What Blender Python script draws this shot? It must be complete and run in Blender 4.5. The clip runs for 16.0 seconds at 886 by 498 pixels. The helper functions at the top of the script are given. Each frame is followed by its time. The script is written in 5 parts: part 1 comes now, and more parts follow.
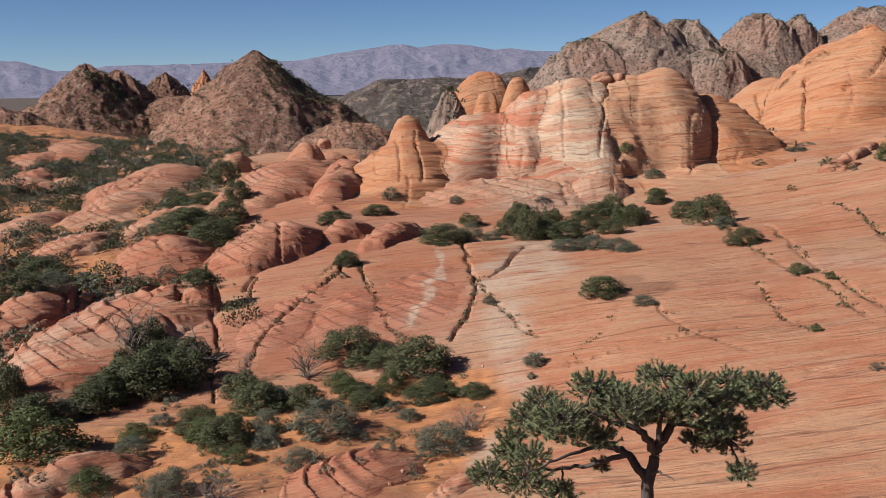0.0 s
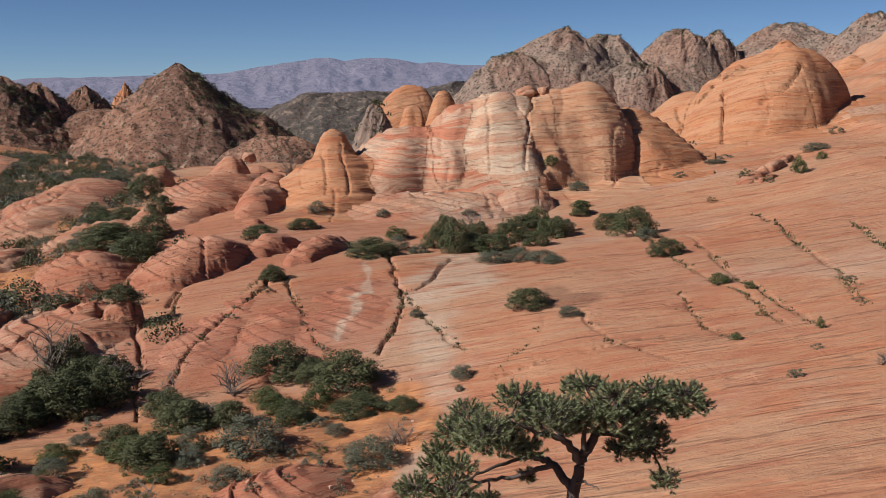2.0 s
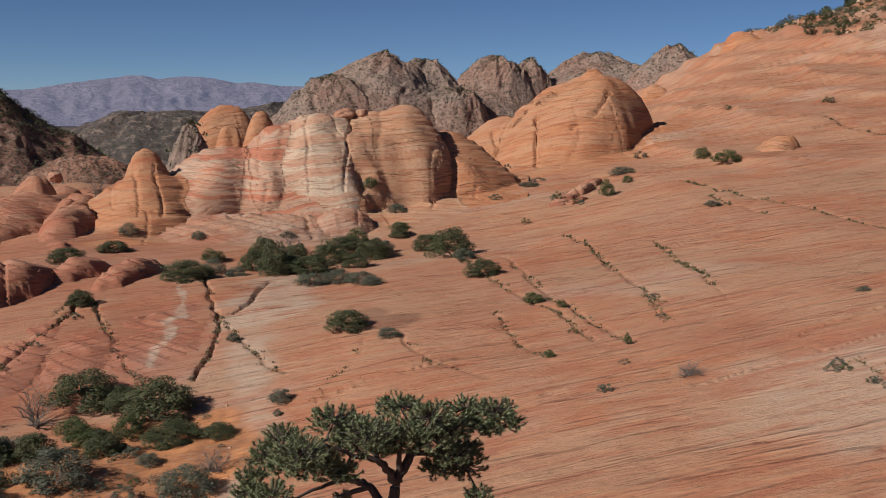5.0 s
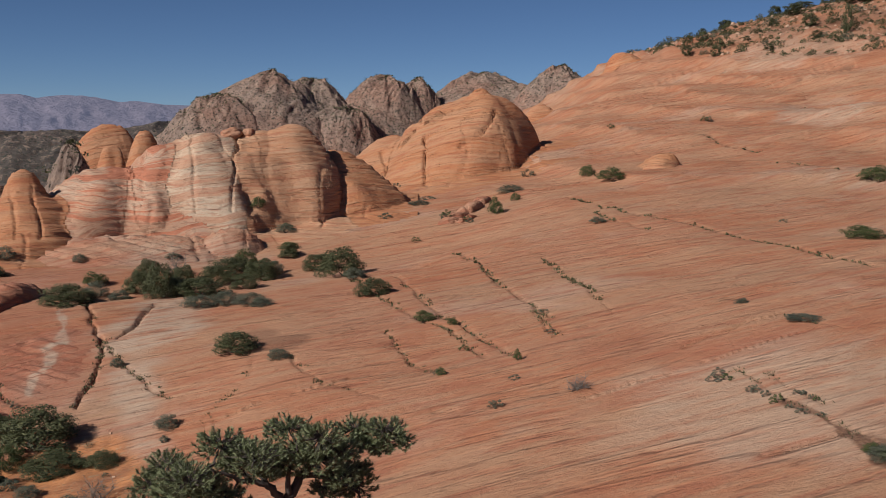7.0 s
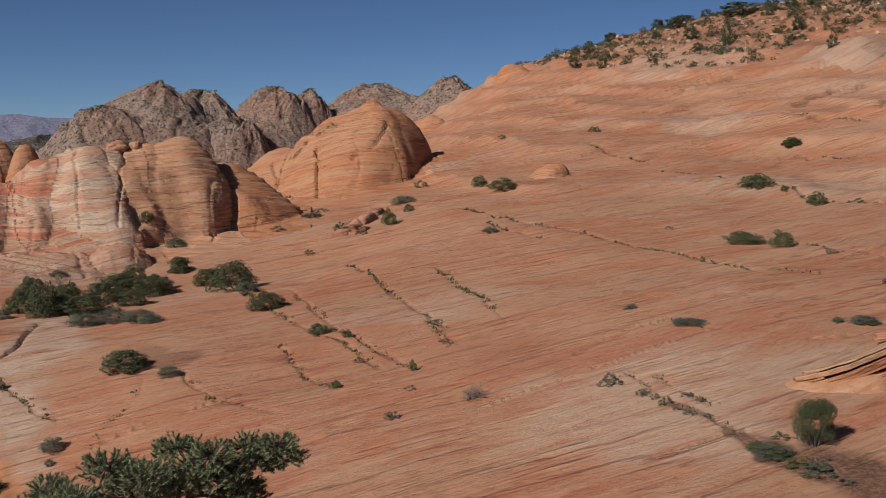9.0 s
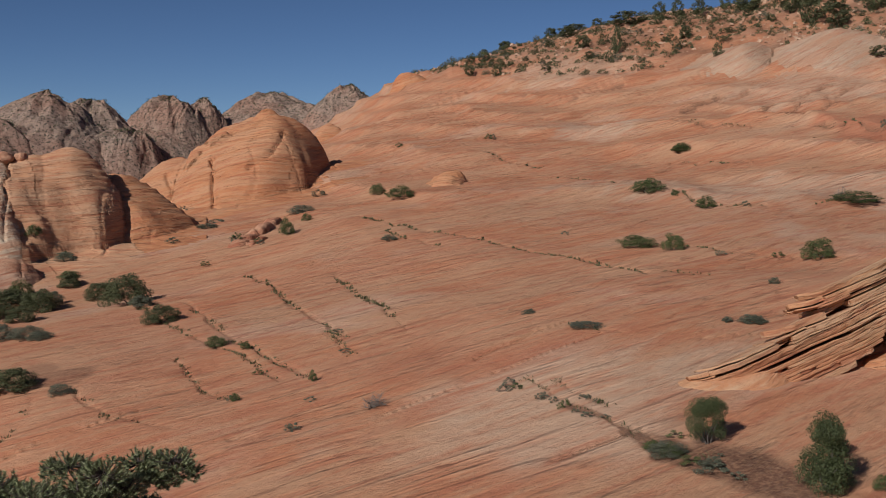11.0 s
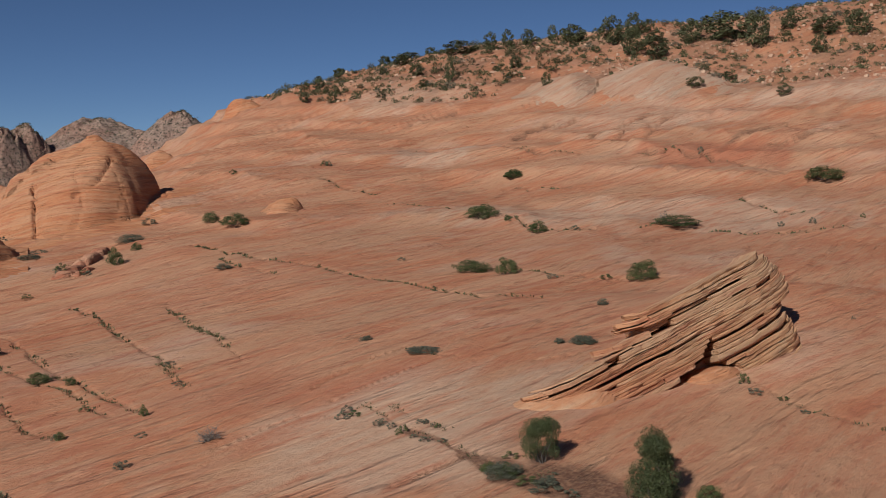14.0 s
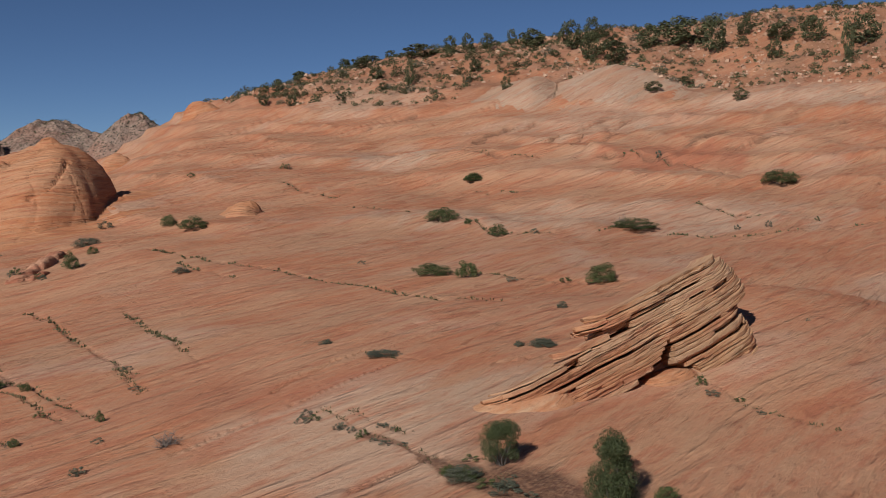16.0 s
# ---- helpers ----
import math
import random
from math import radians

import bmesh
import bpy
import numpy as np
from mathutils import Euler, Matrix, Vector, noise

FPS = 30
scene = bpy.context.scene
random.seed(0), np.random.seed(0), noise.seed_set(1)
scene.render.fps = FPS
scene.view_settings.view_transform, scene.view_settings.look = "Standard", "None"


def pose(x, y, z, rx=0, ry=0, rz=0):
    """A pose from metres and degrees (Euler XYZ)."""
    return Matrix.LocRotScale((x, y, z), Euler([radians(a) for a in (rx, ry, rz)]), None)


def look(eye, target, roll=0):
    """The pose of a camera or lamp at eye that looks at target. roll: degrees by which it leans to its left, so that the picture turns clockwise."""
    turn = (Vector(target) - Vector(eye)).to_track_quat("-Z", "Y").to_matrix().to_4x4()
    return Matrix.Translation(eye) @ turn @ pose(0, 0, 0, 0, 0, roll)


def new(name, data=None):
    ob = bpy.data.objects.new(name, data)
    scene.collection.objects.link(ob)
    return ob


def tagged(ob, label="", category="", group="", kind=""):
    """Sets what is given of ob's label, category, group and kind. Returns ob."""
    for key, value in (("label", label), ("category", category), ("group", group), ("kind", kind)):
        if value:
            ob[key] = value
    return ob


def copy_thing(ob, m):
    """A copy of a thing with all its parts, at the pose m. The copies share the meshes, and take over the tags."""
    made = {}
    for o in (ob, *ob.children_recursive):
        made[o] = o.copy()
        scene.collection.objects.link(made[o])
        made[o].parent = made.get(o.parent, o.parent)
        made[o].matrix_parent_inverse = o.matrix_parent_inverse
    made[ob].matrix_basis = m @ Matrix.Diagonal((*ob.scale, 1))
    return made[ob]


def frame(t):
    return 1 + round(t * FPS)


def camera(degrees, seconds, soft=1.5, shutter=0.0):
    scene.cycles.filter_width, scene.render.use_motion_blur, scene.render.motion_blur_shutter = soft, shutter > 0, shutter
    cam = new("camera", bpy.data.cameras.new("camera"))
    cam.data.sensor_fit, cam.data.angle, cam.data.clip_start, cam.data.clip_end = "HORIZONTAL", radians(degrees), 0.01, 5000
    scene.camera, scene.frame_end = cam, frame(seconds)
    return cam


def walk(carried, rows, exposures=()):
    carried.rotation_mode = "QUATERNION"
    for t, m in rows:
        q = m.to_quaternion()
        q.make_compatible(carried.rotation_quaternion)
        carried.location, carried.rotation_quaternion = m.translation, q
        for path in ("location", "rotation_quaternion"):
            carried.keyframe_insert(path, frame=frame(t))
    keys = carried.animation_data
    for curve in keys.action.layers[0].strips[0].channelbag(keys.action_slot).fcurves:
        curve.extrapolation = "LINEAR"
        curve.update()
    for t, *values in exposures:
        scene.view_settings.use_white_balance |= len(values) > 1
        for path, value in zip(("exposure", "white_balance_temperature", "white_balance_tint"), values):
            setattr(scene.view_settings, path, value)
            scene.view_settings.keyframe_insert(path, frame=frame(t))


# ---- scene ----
# the camera: a slow pan by hand, from a rocky lookout; eye level is z = 0
cam = camera(45.66, 16.0, soft=0.8)
EXPOSURES = [(0.0, 0.42, 6350, 10), (2.5, 0.24, 6350, 10), (4.5, 0.06, 6350, 10), (8.0, -0.1, 6350, 10), (16.0, -0.17, 6350, 10)]
REACH = 0.60  # metres from the turning body to the lens
ROWS = [  # seconds, yaw, pitch, roll
    (0.0, -0.00, -9.50, 0.35),
    (0.5, -0.28, -9.47, 0.41),
    (1.0, -1.02, -9.35, 0.39),
    (1.5, -2.32, -9.12, 0.34),
    (2.0, -3.98, -8.80, 0.22),
    (2.5, -5.57, -8.53, 0.05),
    (3.0, -7.11, -8.31, -0.17),
    (3.5, -8.71, -8.16, -0.39),
    (4.0, -10.38, -8.00, -0.61),
    (4.5, -12.06, -7.81, -0.72),
    (7.0, -19.66, -6.47, -0.70),
    (7.5, -21.09, -6.27, -0.62),
    (8.0, -22.53, -6.12, -0.56),
    (8.5, -24.00, -5.95, -0.45),
    (9.0, -25.46, -5.80, -0.34),
    (11.5, -32.47, -5.13, 0.26),
    (12.0, -34.06, -4.82, 0.33),
    (12.5, -35.74, -4.53, 0.36),
    (13.0, -37.30, -4.28, 0.33),
    (13.5, -38.68, -4.08, 0.29),
    (14.0, -39.84, -3.95, 0.34),
    (14.5, -40.76, -3.86, 0.40),
    (15.0, -41.40, -3.81, 0.38),
    (15.5, -41.80, -3.77, 0.34),
    (16.0, -42.00, -3.78, 0.27),
]


def eye(yaw):
    a = radians(yaw)
    return -REACH * math.sin(a), REACH * (math.cos(a) - 1.0)


walk(cam, [(t, pose(*eye(yaw), 0.0, 90 + pitch, roll, yaw)) for t, yaw, pitch, roll in ROWS],
     exposures=EXPOSURES)

# ---- daylight: a clear afternoon sky and one sun, low to the left ----
SUN_AZIMUTH, SUN_HEIGHT = -110.0, 34.0  # degrees clockwise from +y; degrees above the horizon
world = bpy.data.worlds.new("sky")
scene.world = world
world.use_nodes = True
sky = world.node_tree.nodes.new("ShaderNodeTexSky")
sky.sky_type, sky.sun_disc = "NISHITA", False
sky.sun_elevation, sky.sun_rotation = radians(SUN_HEIGHT), radians(SUN_AZIMUTH)
sky.altitude, sky.air_density, sky.dust_density, sky.ozone_density = 2500, 0.6, 0.0, 5.0
background = world.node_tree.nodes["Background"]
world.node_tree.links.new(sky.outputs["Color"], background.inputs["Color"])
background.inputs["Strength"].default_value = 0.055
sun = new("sun", bpy.data.lights.new("sun", "SUN"))
sun.data.energy, sun.data.angle, sun.data.color = 4.7, radians(0.53), (1.0, 0.94, 0.86)
sun.matrix_world = look((0, 0, 60), (math.sin(radians(SUN_AZIMUTH)) * -100, math.cos(radians(SUN_AZIMUTH)) * -100, 60 - 100 * math.tan(radians(SUN_HEIGHT))))

# ---- materials ----


class Shader:
    """A small writer of node materials: n() makes a node, and sockets given as inputs are linked."""

    def __init__(self, name, roughness=0.9):
        self.material = bpy.data.materials.new(name)
        self.material.use_nodes = True
        self.tree = self.material.node_tree
        self.surface = self.tree.nodes["Principled BSDF"]
        self.surface.inputs["Roughness"].default_value = roughness
        self.surface.inputs["Specular IOR Level"].default_value = 0.25

    def put(self, node, key, value):
        if isinstance(value, bpy.types.NodeSocket):
            self.tree.links.new(value, node.inputs[key])
        else:
            node.inputs[key].default_value = value

    def n(self, kind, inputs=None, out=0, **settings):
        node = self.tree.nodes.new("ShaderNode" + kind)
        if "operation" in settings:
            node.operation = settings["operation"]
        if "blend_type" in settings:
            node.data_type, node.blend_type = "RGBA", settings["blend_type"]
        if "attribute_name" in settings:
            node.attribute_name = settings["attribute_name"]
        for key, value in (inputs or {}).items():
            self.put(node, key, value)
        return node.outputs[out]

    def math(self, operation, a, b=0.0, clamp=False):
        node = self.tree.nodes.new("ShaderNodeMath")
        node.operation, node.use_clamp = operation, clamp
        self.put(node, 0, a)
        self.put(node, 1, b)
        return node.outputs[0]

    def mix(self, factor, a, b):
        node = self.tree.nodes.new("ShaderNodeMix")
        node.data_type = "RGBA"
        for key, value in (("Factor_Float", factor), ("A_Color", a), ("B_Color", b)):
            socket = next(s for s in node.inputs if s.identifier == key)
            if isinstance(value, bpy.types.NodeSocket):
                self.tree.links.new(value, socket)
            else:
                socket.default_value = value if key == "Factor_Float" else (*value, 1)
        return next(s for s in node.outputs if s.identifier == "Result_Color")

    def ramp(self, factor, low, high):
        """0 below low, 1 above high, smooth between."""
        node = self.tree.nodes.new("ShaderNodeMapRange")
        node.interpolation_type = "SMOOTHSTEP"
        self.put(node, "Value", factor)
        node.inputs["From Min"].default_value, node.inputs["From Max"].default_value = low, high
        return node.outputs[0]

    def noise(self, vector, scale, detail=4.0, rough=0.55, warp=0.0):
        return self.n("TexNoise", {"Vector": vector, "Scale": scale, "Detail": detail, "Roughness": rough, "Distortion": warp})

    def place(self):
        return self.n("NewGeometry")

    def attribute(self, name):
        return self.n("Attribute", attribute_name=name, out=2)

    def mapped(self, vector, scale, turn=(0, 0, 0)):
        turned = self.n("Mapping", {"Vector": vector, "Rotation": tuple(radians(a) for a in turn)})
        return self.n("Mapping", {"Vector": turned, "Scale": scale})

    def warped(self, vector, scale, amount):
        """The place, pushed about by broad noise."""
        push = self.n("TexNoise", {"Vector": vector, "Scale": scale, "Detail": 2.0}, out=1)
        push = self.n("VectorMath", {0: push, 1: (0.5, 0.5, 0.5)}, operation="SUBTRACT")
        push = self.n("VectorMath", {0: push, "Scale": amount}, operation="SCALE")
        return self.n("VectorMath", {0: vector, 1: push}, operation="ADD")

    def bump(self, height, strength, distance, normal=None):
        node = self.tree.nodes.new("ShaderNodeBump")
        self.put(node, "Height", height)
        node.inputs["Strength"].default_value, node.inputs["Distance"].default_value = strength, distance
        if normal is not None:
            self.put(node, "Normal", normal)
        return node.outputs[0]

    def done(self, color, normal=None):
        self.put(self.surface, "Base Color", color)
        if normal is not None:
            self.put(self.surface, "Normal", normal)
        return self.material


ORANGE, RED, CREAM, TAN = (0.43, 0.176, 0.092), (0.36, 0.118, 0.066), (0.49, 0.36, 0.265), (0.45, 0.26, 0.155)
SAND, SOIL = (0.56, 0.24, 0.10), (0.33, 0.14, 0.07)


def slickrock(name, dark, light, stripe, bed=(25.0, 8.0, 0.0), bands=0.35, swirl=2.0, fold=0.06, ground=False, strength=0.55, edge=0.05):
    """Cross-bedded sandstone: thin beds, broad colour bands, desert stain."""
    s = Shader(name, 0.92)
    p = s.place()
    q = s.warped(p, fold, swirl)
    q = s.mapped(q, (1, 1, 1), bed)
    thin = s.noise(s.mapped(q, (0.09, 0.09, 1.0)), 3.4, 6.0, 0.66)
    fine = s.noise(s.mapped(q, (0.14, 0.14, 1.0)), 11.0, 5.0, 0.65)
    broad = s.noise(s.mapped(q, (0.05, 0.05, 1.0)), bands, 3.0, 0.55)
    stain = s.noise(p, 0.11, 5.0, 0.6)
    blotch = s.noise(p, 0.9, 5.0, 0.65)
    grain = s.noise(p, 4.5, 8.0, 0.75)
    color = s.mix(s.ramp(stain, 0.35, 0.66), dark, light)
    if ground:
        sheet = s.noise(s.mapped(q, (0.35, 0.35, 1.0)), 0.16, 4.0, 0.6)
        color = s.mix(s.math("MULTIPLY", s.ramp(sheet, 0.52, 0.66), 0.5), color, CREAM)
    color = s.mix(s.math("MULTIPLY", s.ramp(broad, 0.54 - edge, 0.54 + edge), strength), color, stripe)
    color = s.mix(s.math("MULTIPLY", s.ramp(thin, 0.50, 0.60), 0.5), color, stripe)
    color = s.mix(s.math("MULTIPLY", s.ramp(thin, 0.48, 0.38), 0.5), color, RED)
    color = s.mix(s.math("MULTIPLY", s.ramp(fine, 0.45, 0.33), s.math("MULTIPLY", s.ramp(blotch, 0.38, 0.62), 0.5)), color, (0.19, 0.085, 0.055))
    if ground:
        color = s.mix(s.math("MULTIPLY", s.attribute("red"), s.ramp(grain, 0.2, 0.6)), color, RED)
        pale = s.math("MULTIPLY", s.attribute("pale"), s.ramp(thin, 0.25, 0.6))
        color = s.mix(pale, color, CREAM)
        loose = s.mix(s.ramp(s.noise(p, 0.5, 4.0), 0.35, 0.65), SOIL, SAND)
        loose = s.mix(s.math("MULTIPLY", s.ramp(s.noise(p, 3.5, 3.0), 0.55, 0.7), 0.5), loose, (0.30, 0.25, 0.16))
        color = s.mix(s.attribute("sand"), color, loose)
        color = s.mix(s.attribute("dark_brown"), color, s.mix(s.ramp(s.noise(p, 6.0, 5.0, 0.7), 0.4, 0.62), (0.13, 0.062, 0.04), (0.26, 0.14, 0.085)))
        color = s.mix(s.attribute("far"), color, (0.12, 0.095, 0.08))
    pits = s.noise(p, 1.7, 6.0, 0.7)
    color = s.mix(s.math("MULTIPLY", s.ramp(pits, 0.40, 0.30), 0.35), color, (0.2, 0.09, 0.06))
    color = s.mix(s.math("MULTIPLY", s.ramp(grain, 0.54, 0.70), 0.30), color, CREAM)
    color = s.mix(s.math("MULTIPLY", s.ramp(grain, 0.46, 0.32), 0.35), color, (0.24, 0.095, 0.055))
    shelf = s.ramp(s.noise(s.mapped(q, (0.07, 0.07, 1.0)), 0.9, 4.0, 0.6), 0.47, 0.55)
    normal = s.bump(shelf, 0.5, 0.35)
    normal = s.bump(thin, 0.6, 0.35, normal)
    normal = s.bump(fine, 0.6, 0.12, normal)
    normal = s.bump(blotch, 0.35, 0.25, normal)
    normal = s.bump(grain, 0.5, 0.08, normal)
    return s.done(color, normal)


ground_rock = slickrock("ground_rock", ORANGE, (0.44, 0.215, 0.125), TAN, swirl=2.2, fold=0.035, ground=True)
banded_rock = slickrock("banded_rock", (0.48, 0.28, 0.18), CREAM, (0.45, 0.16, 0.09), bed=(6.0, 5.0, 0.0), bands=1.15, swirl=5.5, fold=0.11, strength=0.85, edge=0.02)
orange_rock = slickrock("orange_rock", (0.43, 0.17, 0.078), (0.45, 0.21, 0.105), (0.47, 0.26, 0.15), bed=(12.0, 6.0, 0.0), bands=0.6, swirl=3.0)
cream_rock = slickrock("cream_rock", (0.50, 0.35, 0.24), (0.54, 0.42, 0.31), (0.45, 0.22, 0.13), bed=(6.0, 5.0, 0.0), bands=1.0, swirl=4.0, fold=0.09, strength=0.6, edge=0.025)
tan_rock = slickrock("tan_rock", (0.45, 0.22, 0.12), (0.48, 0.26, 0.15), (0.50, 0.315, 0.20), bed=(5.0, 3.0, 0.0), bands=0.9, swirl=2.0, strength=0.5)
slab_rock = slickrock("slab_rock", (0.35, 0.13, 0.075), (0.41, 0.185, 0.11), (0.47, 0.28, 0.18), bed=(25.0, 12.0, 0.0), bands=0.5, ground=True)
pale_rock = slickrock("pale_rock", (0.40, 0.27, 0.185), (0.43, 0.315, 0.23), (0.40, 0.2, 0.12), bed=(25.0, 20.0, 0.0), bands=0.8)


def rough_rock(name, rock, other, scrub, cover, size):
    """A broken mountainside with small scrub on it, seen from afar."""
    s = Shader(name, 0.95)
    p = s.place()
    blocks = s.noise(p, 0.5 / size, 10.0, 0.75)
    big = s.noise(p, 0.05 / size, 4.0, 0.6)
    spots = s.noise(p, 1.3 / size, 4.0, 0.65)
    color = s.mix(s.ramp(big, 0.38, 0.62), rock, other)
    color = s.mix(s.math("MULTIPLY", s.ramp(blocks, 0.5, 0.62), 0.6), color, (0.44, 0.31, 0.23))
    color = s.mix(s.math("MULTIPLY", s.ramp(blocks, 0.48, 0.38), 0.7), color, (0.10, 0.06, 0.045))
    color = s.mix(s.ramp(spots, 1 - cover, 1.04 - cover), color, scrub)
    return s.done(color, s.bump(blocks, 0.7, 1.6 * size))


brown_hill = rough_rock("brown_hill", (0.20, 0.105, 0.075), (0.29, 0.145, 0.095), (0.05, 0.05, 0.035), 0.45, 1.0)
grey_hill = rough_rock("grey_hill", (0.28, 0.205, 0.165), (0.30, 0.175, 0.13), (0.05, 0.05, 0.038), 0.44, 1.2)
dark_hill = rough_rock("dark_hill", (0.10, 0.085, 0.075), (0.13, 0.10, 0.09), (0.06, 0.06, 0.05), 0.45, 6.0)


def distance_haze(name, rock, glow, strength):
    """A far range; the air's haze is put into its colour and a steady glow."""
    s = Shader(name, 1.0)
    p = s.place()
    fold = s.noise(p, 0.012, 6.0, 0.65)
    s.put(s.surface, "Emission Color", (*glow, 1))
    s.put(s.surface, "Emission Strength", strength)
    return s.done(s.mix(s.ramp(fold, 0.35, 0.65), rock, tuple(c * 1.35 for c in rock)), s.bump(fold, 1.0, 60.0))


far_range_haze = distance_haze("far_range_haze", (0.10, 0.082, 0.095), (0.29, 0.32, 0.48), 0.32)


def leaves(name, dark, light, rough=0.6):
    s = Shader(name, rough)
    info = s.n("ObjectInfo", out=5)
    island = s.n("NewGeometry", out=8)
    color = s.mix(island, dark, light)
    color = s.mix(s.math("MULTIPLY", info, 0.35), color, tuple(c * 0.7 for c in dark))
    return s.done(color)


oak_leaf = leaves("oak_leaf", (0.042, 0.05, 0.022), (0.125, 0.13, 0.06))
sage_leaf = leaves("sage_leaf", (0.075, 0.083, 0.055), (0.17, 0.175, 0.125))
dry_grass = leaves("dry_grass", (0.055, 0.055, 0.025), (0.16, 0.14, 0.07))
green_leaf = leaves("green_leaf", (0.04, 0.06, 0.018), (0.115, 0.135, 0.05))
juniper_leaf = leaves("juniper_leaf", (0.03, 0.042, 0.016), (0.105, 0.125, 0.05))
needle = leaves("needle", (0.105, 0.13, 0.06), (0.32, 0.34, 0.18), 0.5)


def bark_material(name, dark, light):
    s = Shader(name, 0.95)
    g = s.noise(s.mapped(s.place(), (1, 1, 0.25)), 22.0, 5.0, 0.65)
    return s.done(s.mix(g, dark, light), s.bump(g, 0.8, 0.03))


bark = bark_material("bark", (0.035, 0.028, 0.025), (0.15, 0.125, 0.11))
dead_wood = bark_material("dead_wood", (0.10, 0.08, 0.07), (0.26, 0.22, 0.19))
outcrop_rock = slickrock("outcrop_rock", (0.49, 0.23, 0.12), (0.52, 0.30, 0.165), (0.55, 0.37, 0.235), bed=(6.0, 19.0, 0.0), bands=1.2, swirl=1.0)


def stone_material():
    s = Shader("stone", 0.95)
    p = s.place()
    color = s.mix(s.n("NewGeometry", out=8), (0.30, 0.15, 0.09), (0.50, 0.34, 0.24))
    g = s.noise(p, 3.0, 4.0)
    return s.done(s.mix(s.ramp(g, 0.5, 0.7), color, (0.3, 0.18, 0.12)), s.bump(g, 0.6, 0.1))


stone = stone_material()
BROWN_HILLS = [  # x, y, half width, half depth, foot, top, bearing, lean, profile
    (-97.8, 294.2, 34.8, 28.8, -25.0, 3.3, -18.4, -0.02, 1.05),
    (-47.0, 292.4, 48.8, 40.0, -28.8, 6.0, -9.2, -0.1, 1.05),
    (-91.6, 301.4, 20.7, 16.2, -23.6, 1.2, -16.9, 0.0, 1.6),
    (-83.3, 318.3, 17, 12, -23.0, 0.4, -14.7, 0.0, 1.5),
    (-74.4, 327.7, 10.5, 8, -21.9, 1.5, -12.8, 0.08, 1.25),
    (-110.6, 272.1, 29.3, 21.2, -23.0, -7.9, -22.1, -0.08, 1.4),
    (-74.0, 303.0, 40.0, 22.0, -24.0, -6.5, -13.7, 0.0, 2.2),
    (-22.1, 269.1, 26, 18.8, -27.8, -12.5, -4.7, -0.04, 2.0),
]
GREY_HILLS = [  # x, y, half width, half depth, foot, top, bearing, lean, profile
    (68.9, 406.2, 53.7, 43.8, -18.2, 21.8, 9.6, 0.12, 1.25),
    (53.8, 391.3, 32, 21.2, -18.8, 12.2, 7.8, -0.03, 1.8),
    (91.0, 410.0, 34, 22.5, -17.1, 18.9, 12.5, 0.05, 1.8),
    (93.0, 389.0, 28, 17.5, -18.5, 7.6, 13.4, 0.24, 2.0),
    (127.3, 431.6, 32.9, 26.2, -15.1, 22.2, 16.4, 0.04, 1.9),
    (140.2, 432.9, 26.8, 21.2, -15.0, 21.6, 17.9, 0.1, 1.7),
    (179.3, 445.2, 51.2, 40.0, -12.6, 25.6, 21.9, -0.02, 1.7),
    (191.7, 396.0, 32.9, 26.2, -6.9, 27.1, 25.8, 0.06, 1.5),
    (109.3, 426.0, 48.0, 26.0, -13.0, 9.0, 14.4, 0.0, 2.4),
    (181.0, 434.0, 56.0, 30.0, -9.0, 19.5, 22.6, 0.0, 2.4),
    (0.7, 140.0, 4.6, 3.6, -11.0, -2.3, 0.3, 0.04, 1.5),
]
DARK_HILLS = [  # x, y, half width, half depth, foot, top, bearing, lean, profile
    (-38.5, 1499.5, 213.4, 128.1, -103.3, -10.4, -1.5, -0.06, 1.9),
    (160.5, 1792.8, 290.0, 174.0, -124.7, 5.9, 5.1, 0.00, 1.9),
    (14.7, 1599.9, 257.7, 128.9, -110.5, -9.0, 0.5, 0.00, 2.4),
]
FAR_CREST = [(-60, 1.0), (-27.4, 0.46), (-22.4, 0.72), (-21.4, 0.66), (-19.9, 0.16), (-17.4, 0.46), (-14.3, 0.50), (-11.1, 0.63), (-7.9, 0.68), (-6.7, 0.91), (-4.9, 1.20), (-2.8, 1.49), (-2.1, 1.51), (-1.3, 1.30), (-0.1, 1.50), (1.5, 1.46), (2.7, 1.22), (3.6, 1.24), (6.3, 1.07), (8.4, 0.82), (15.3, -0.11), (40, -0.5)]  # azimuth and height of the skyline, degrees
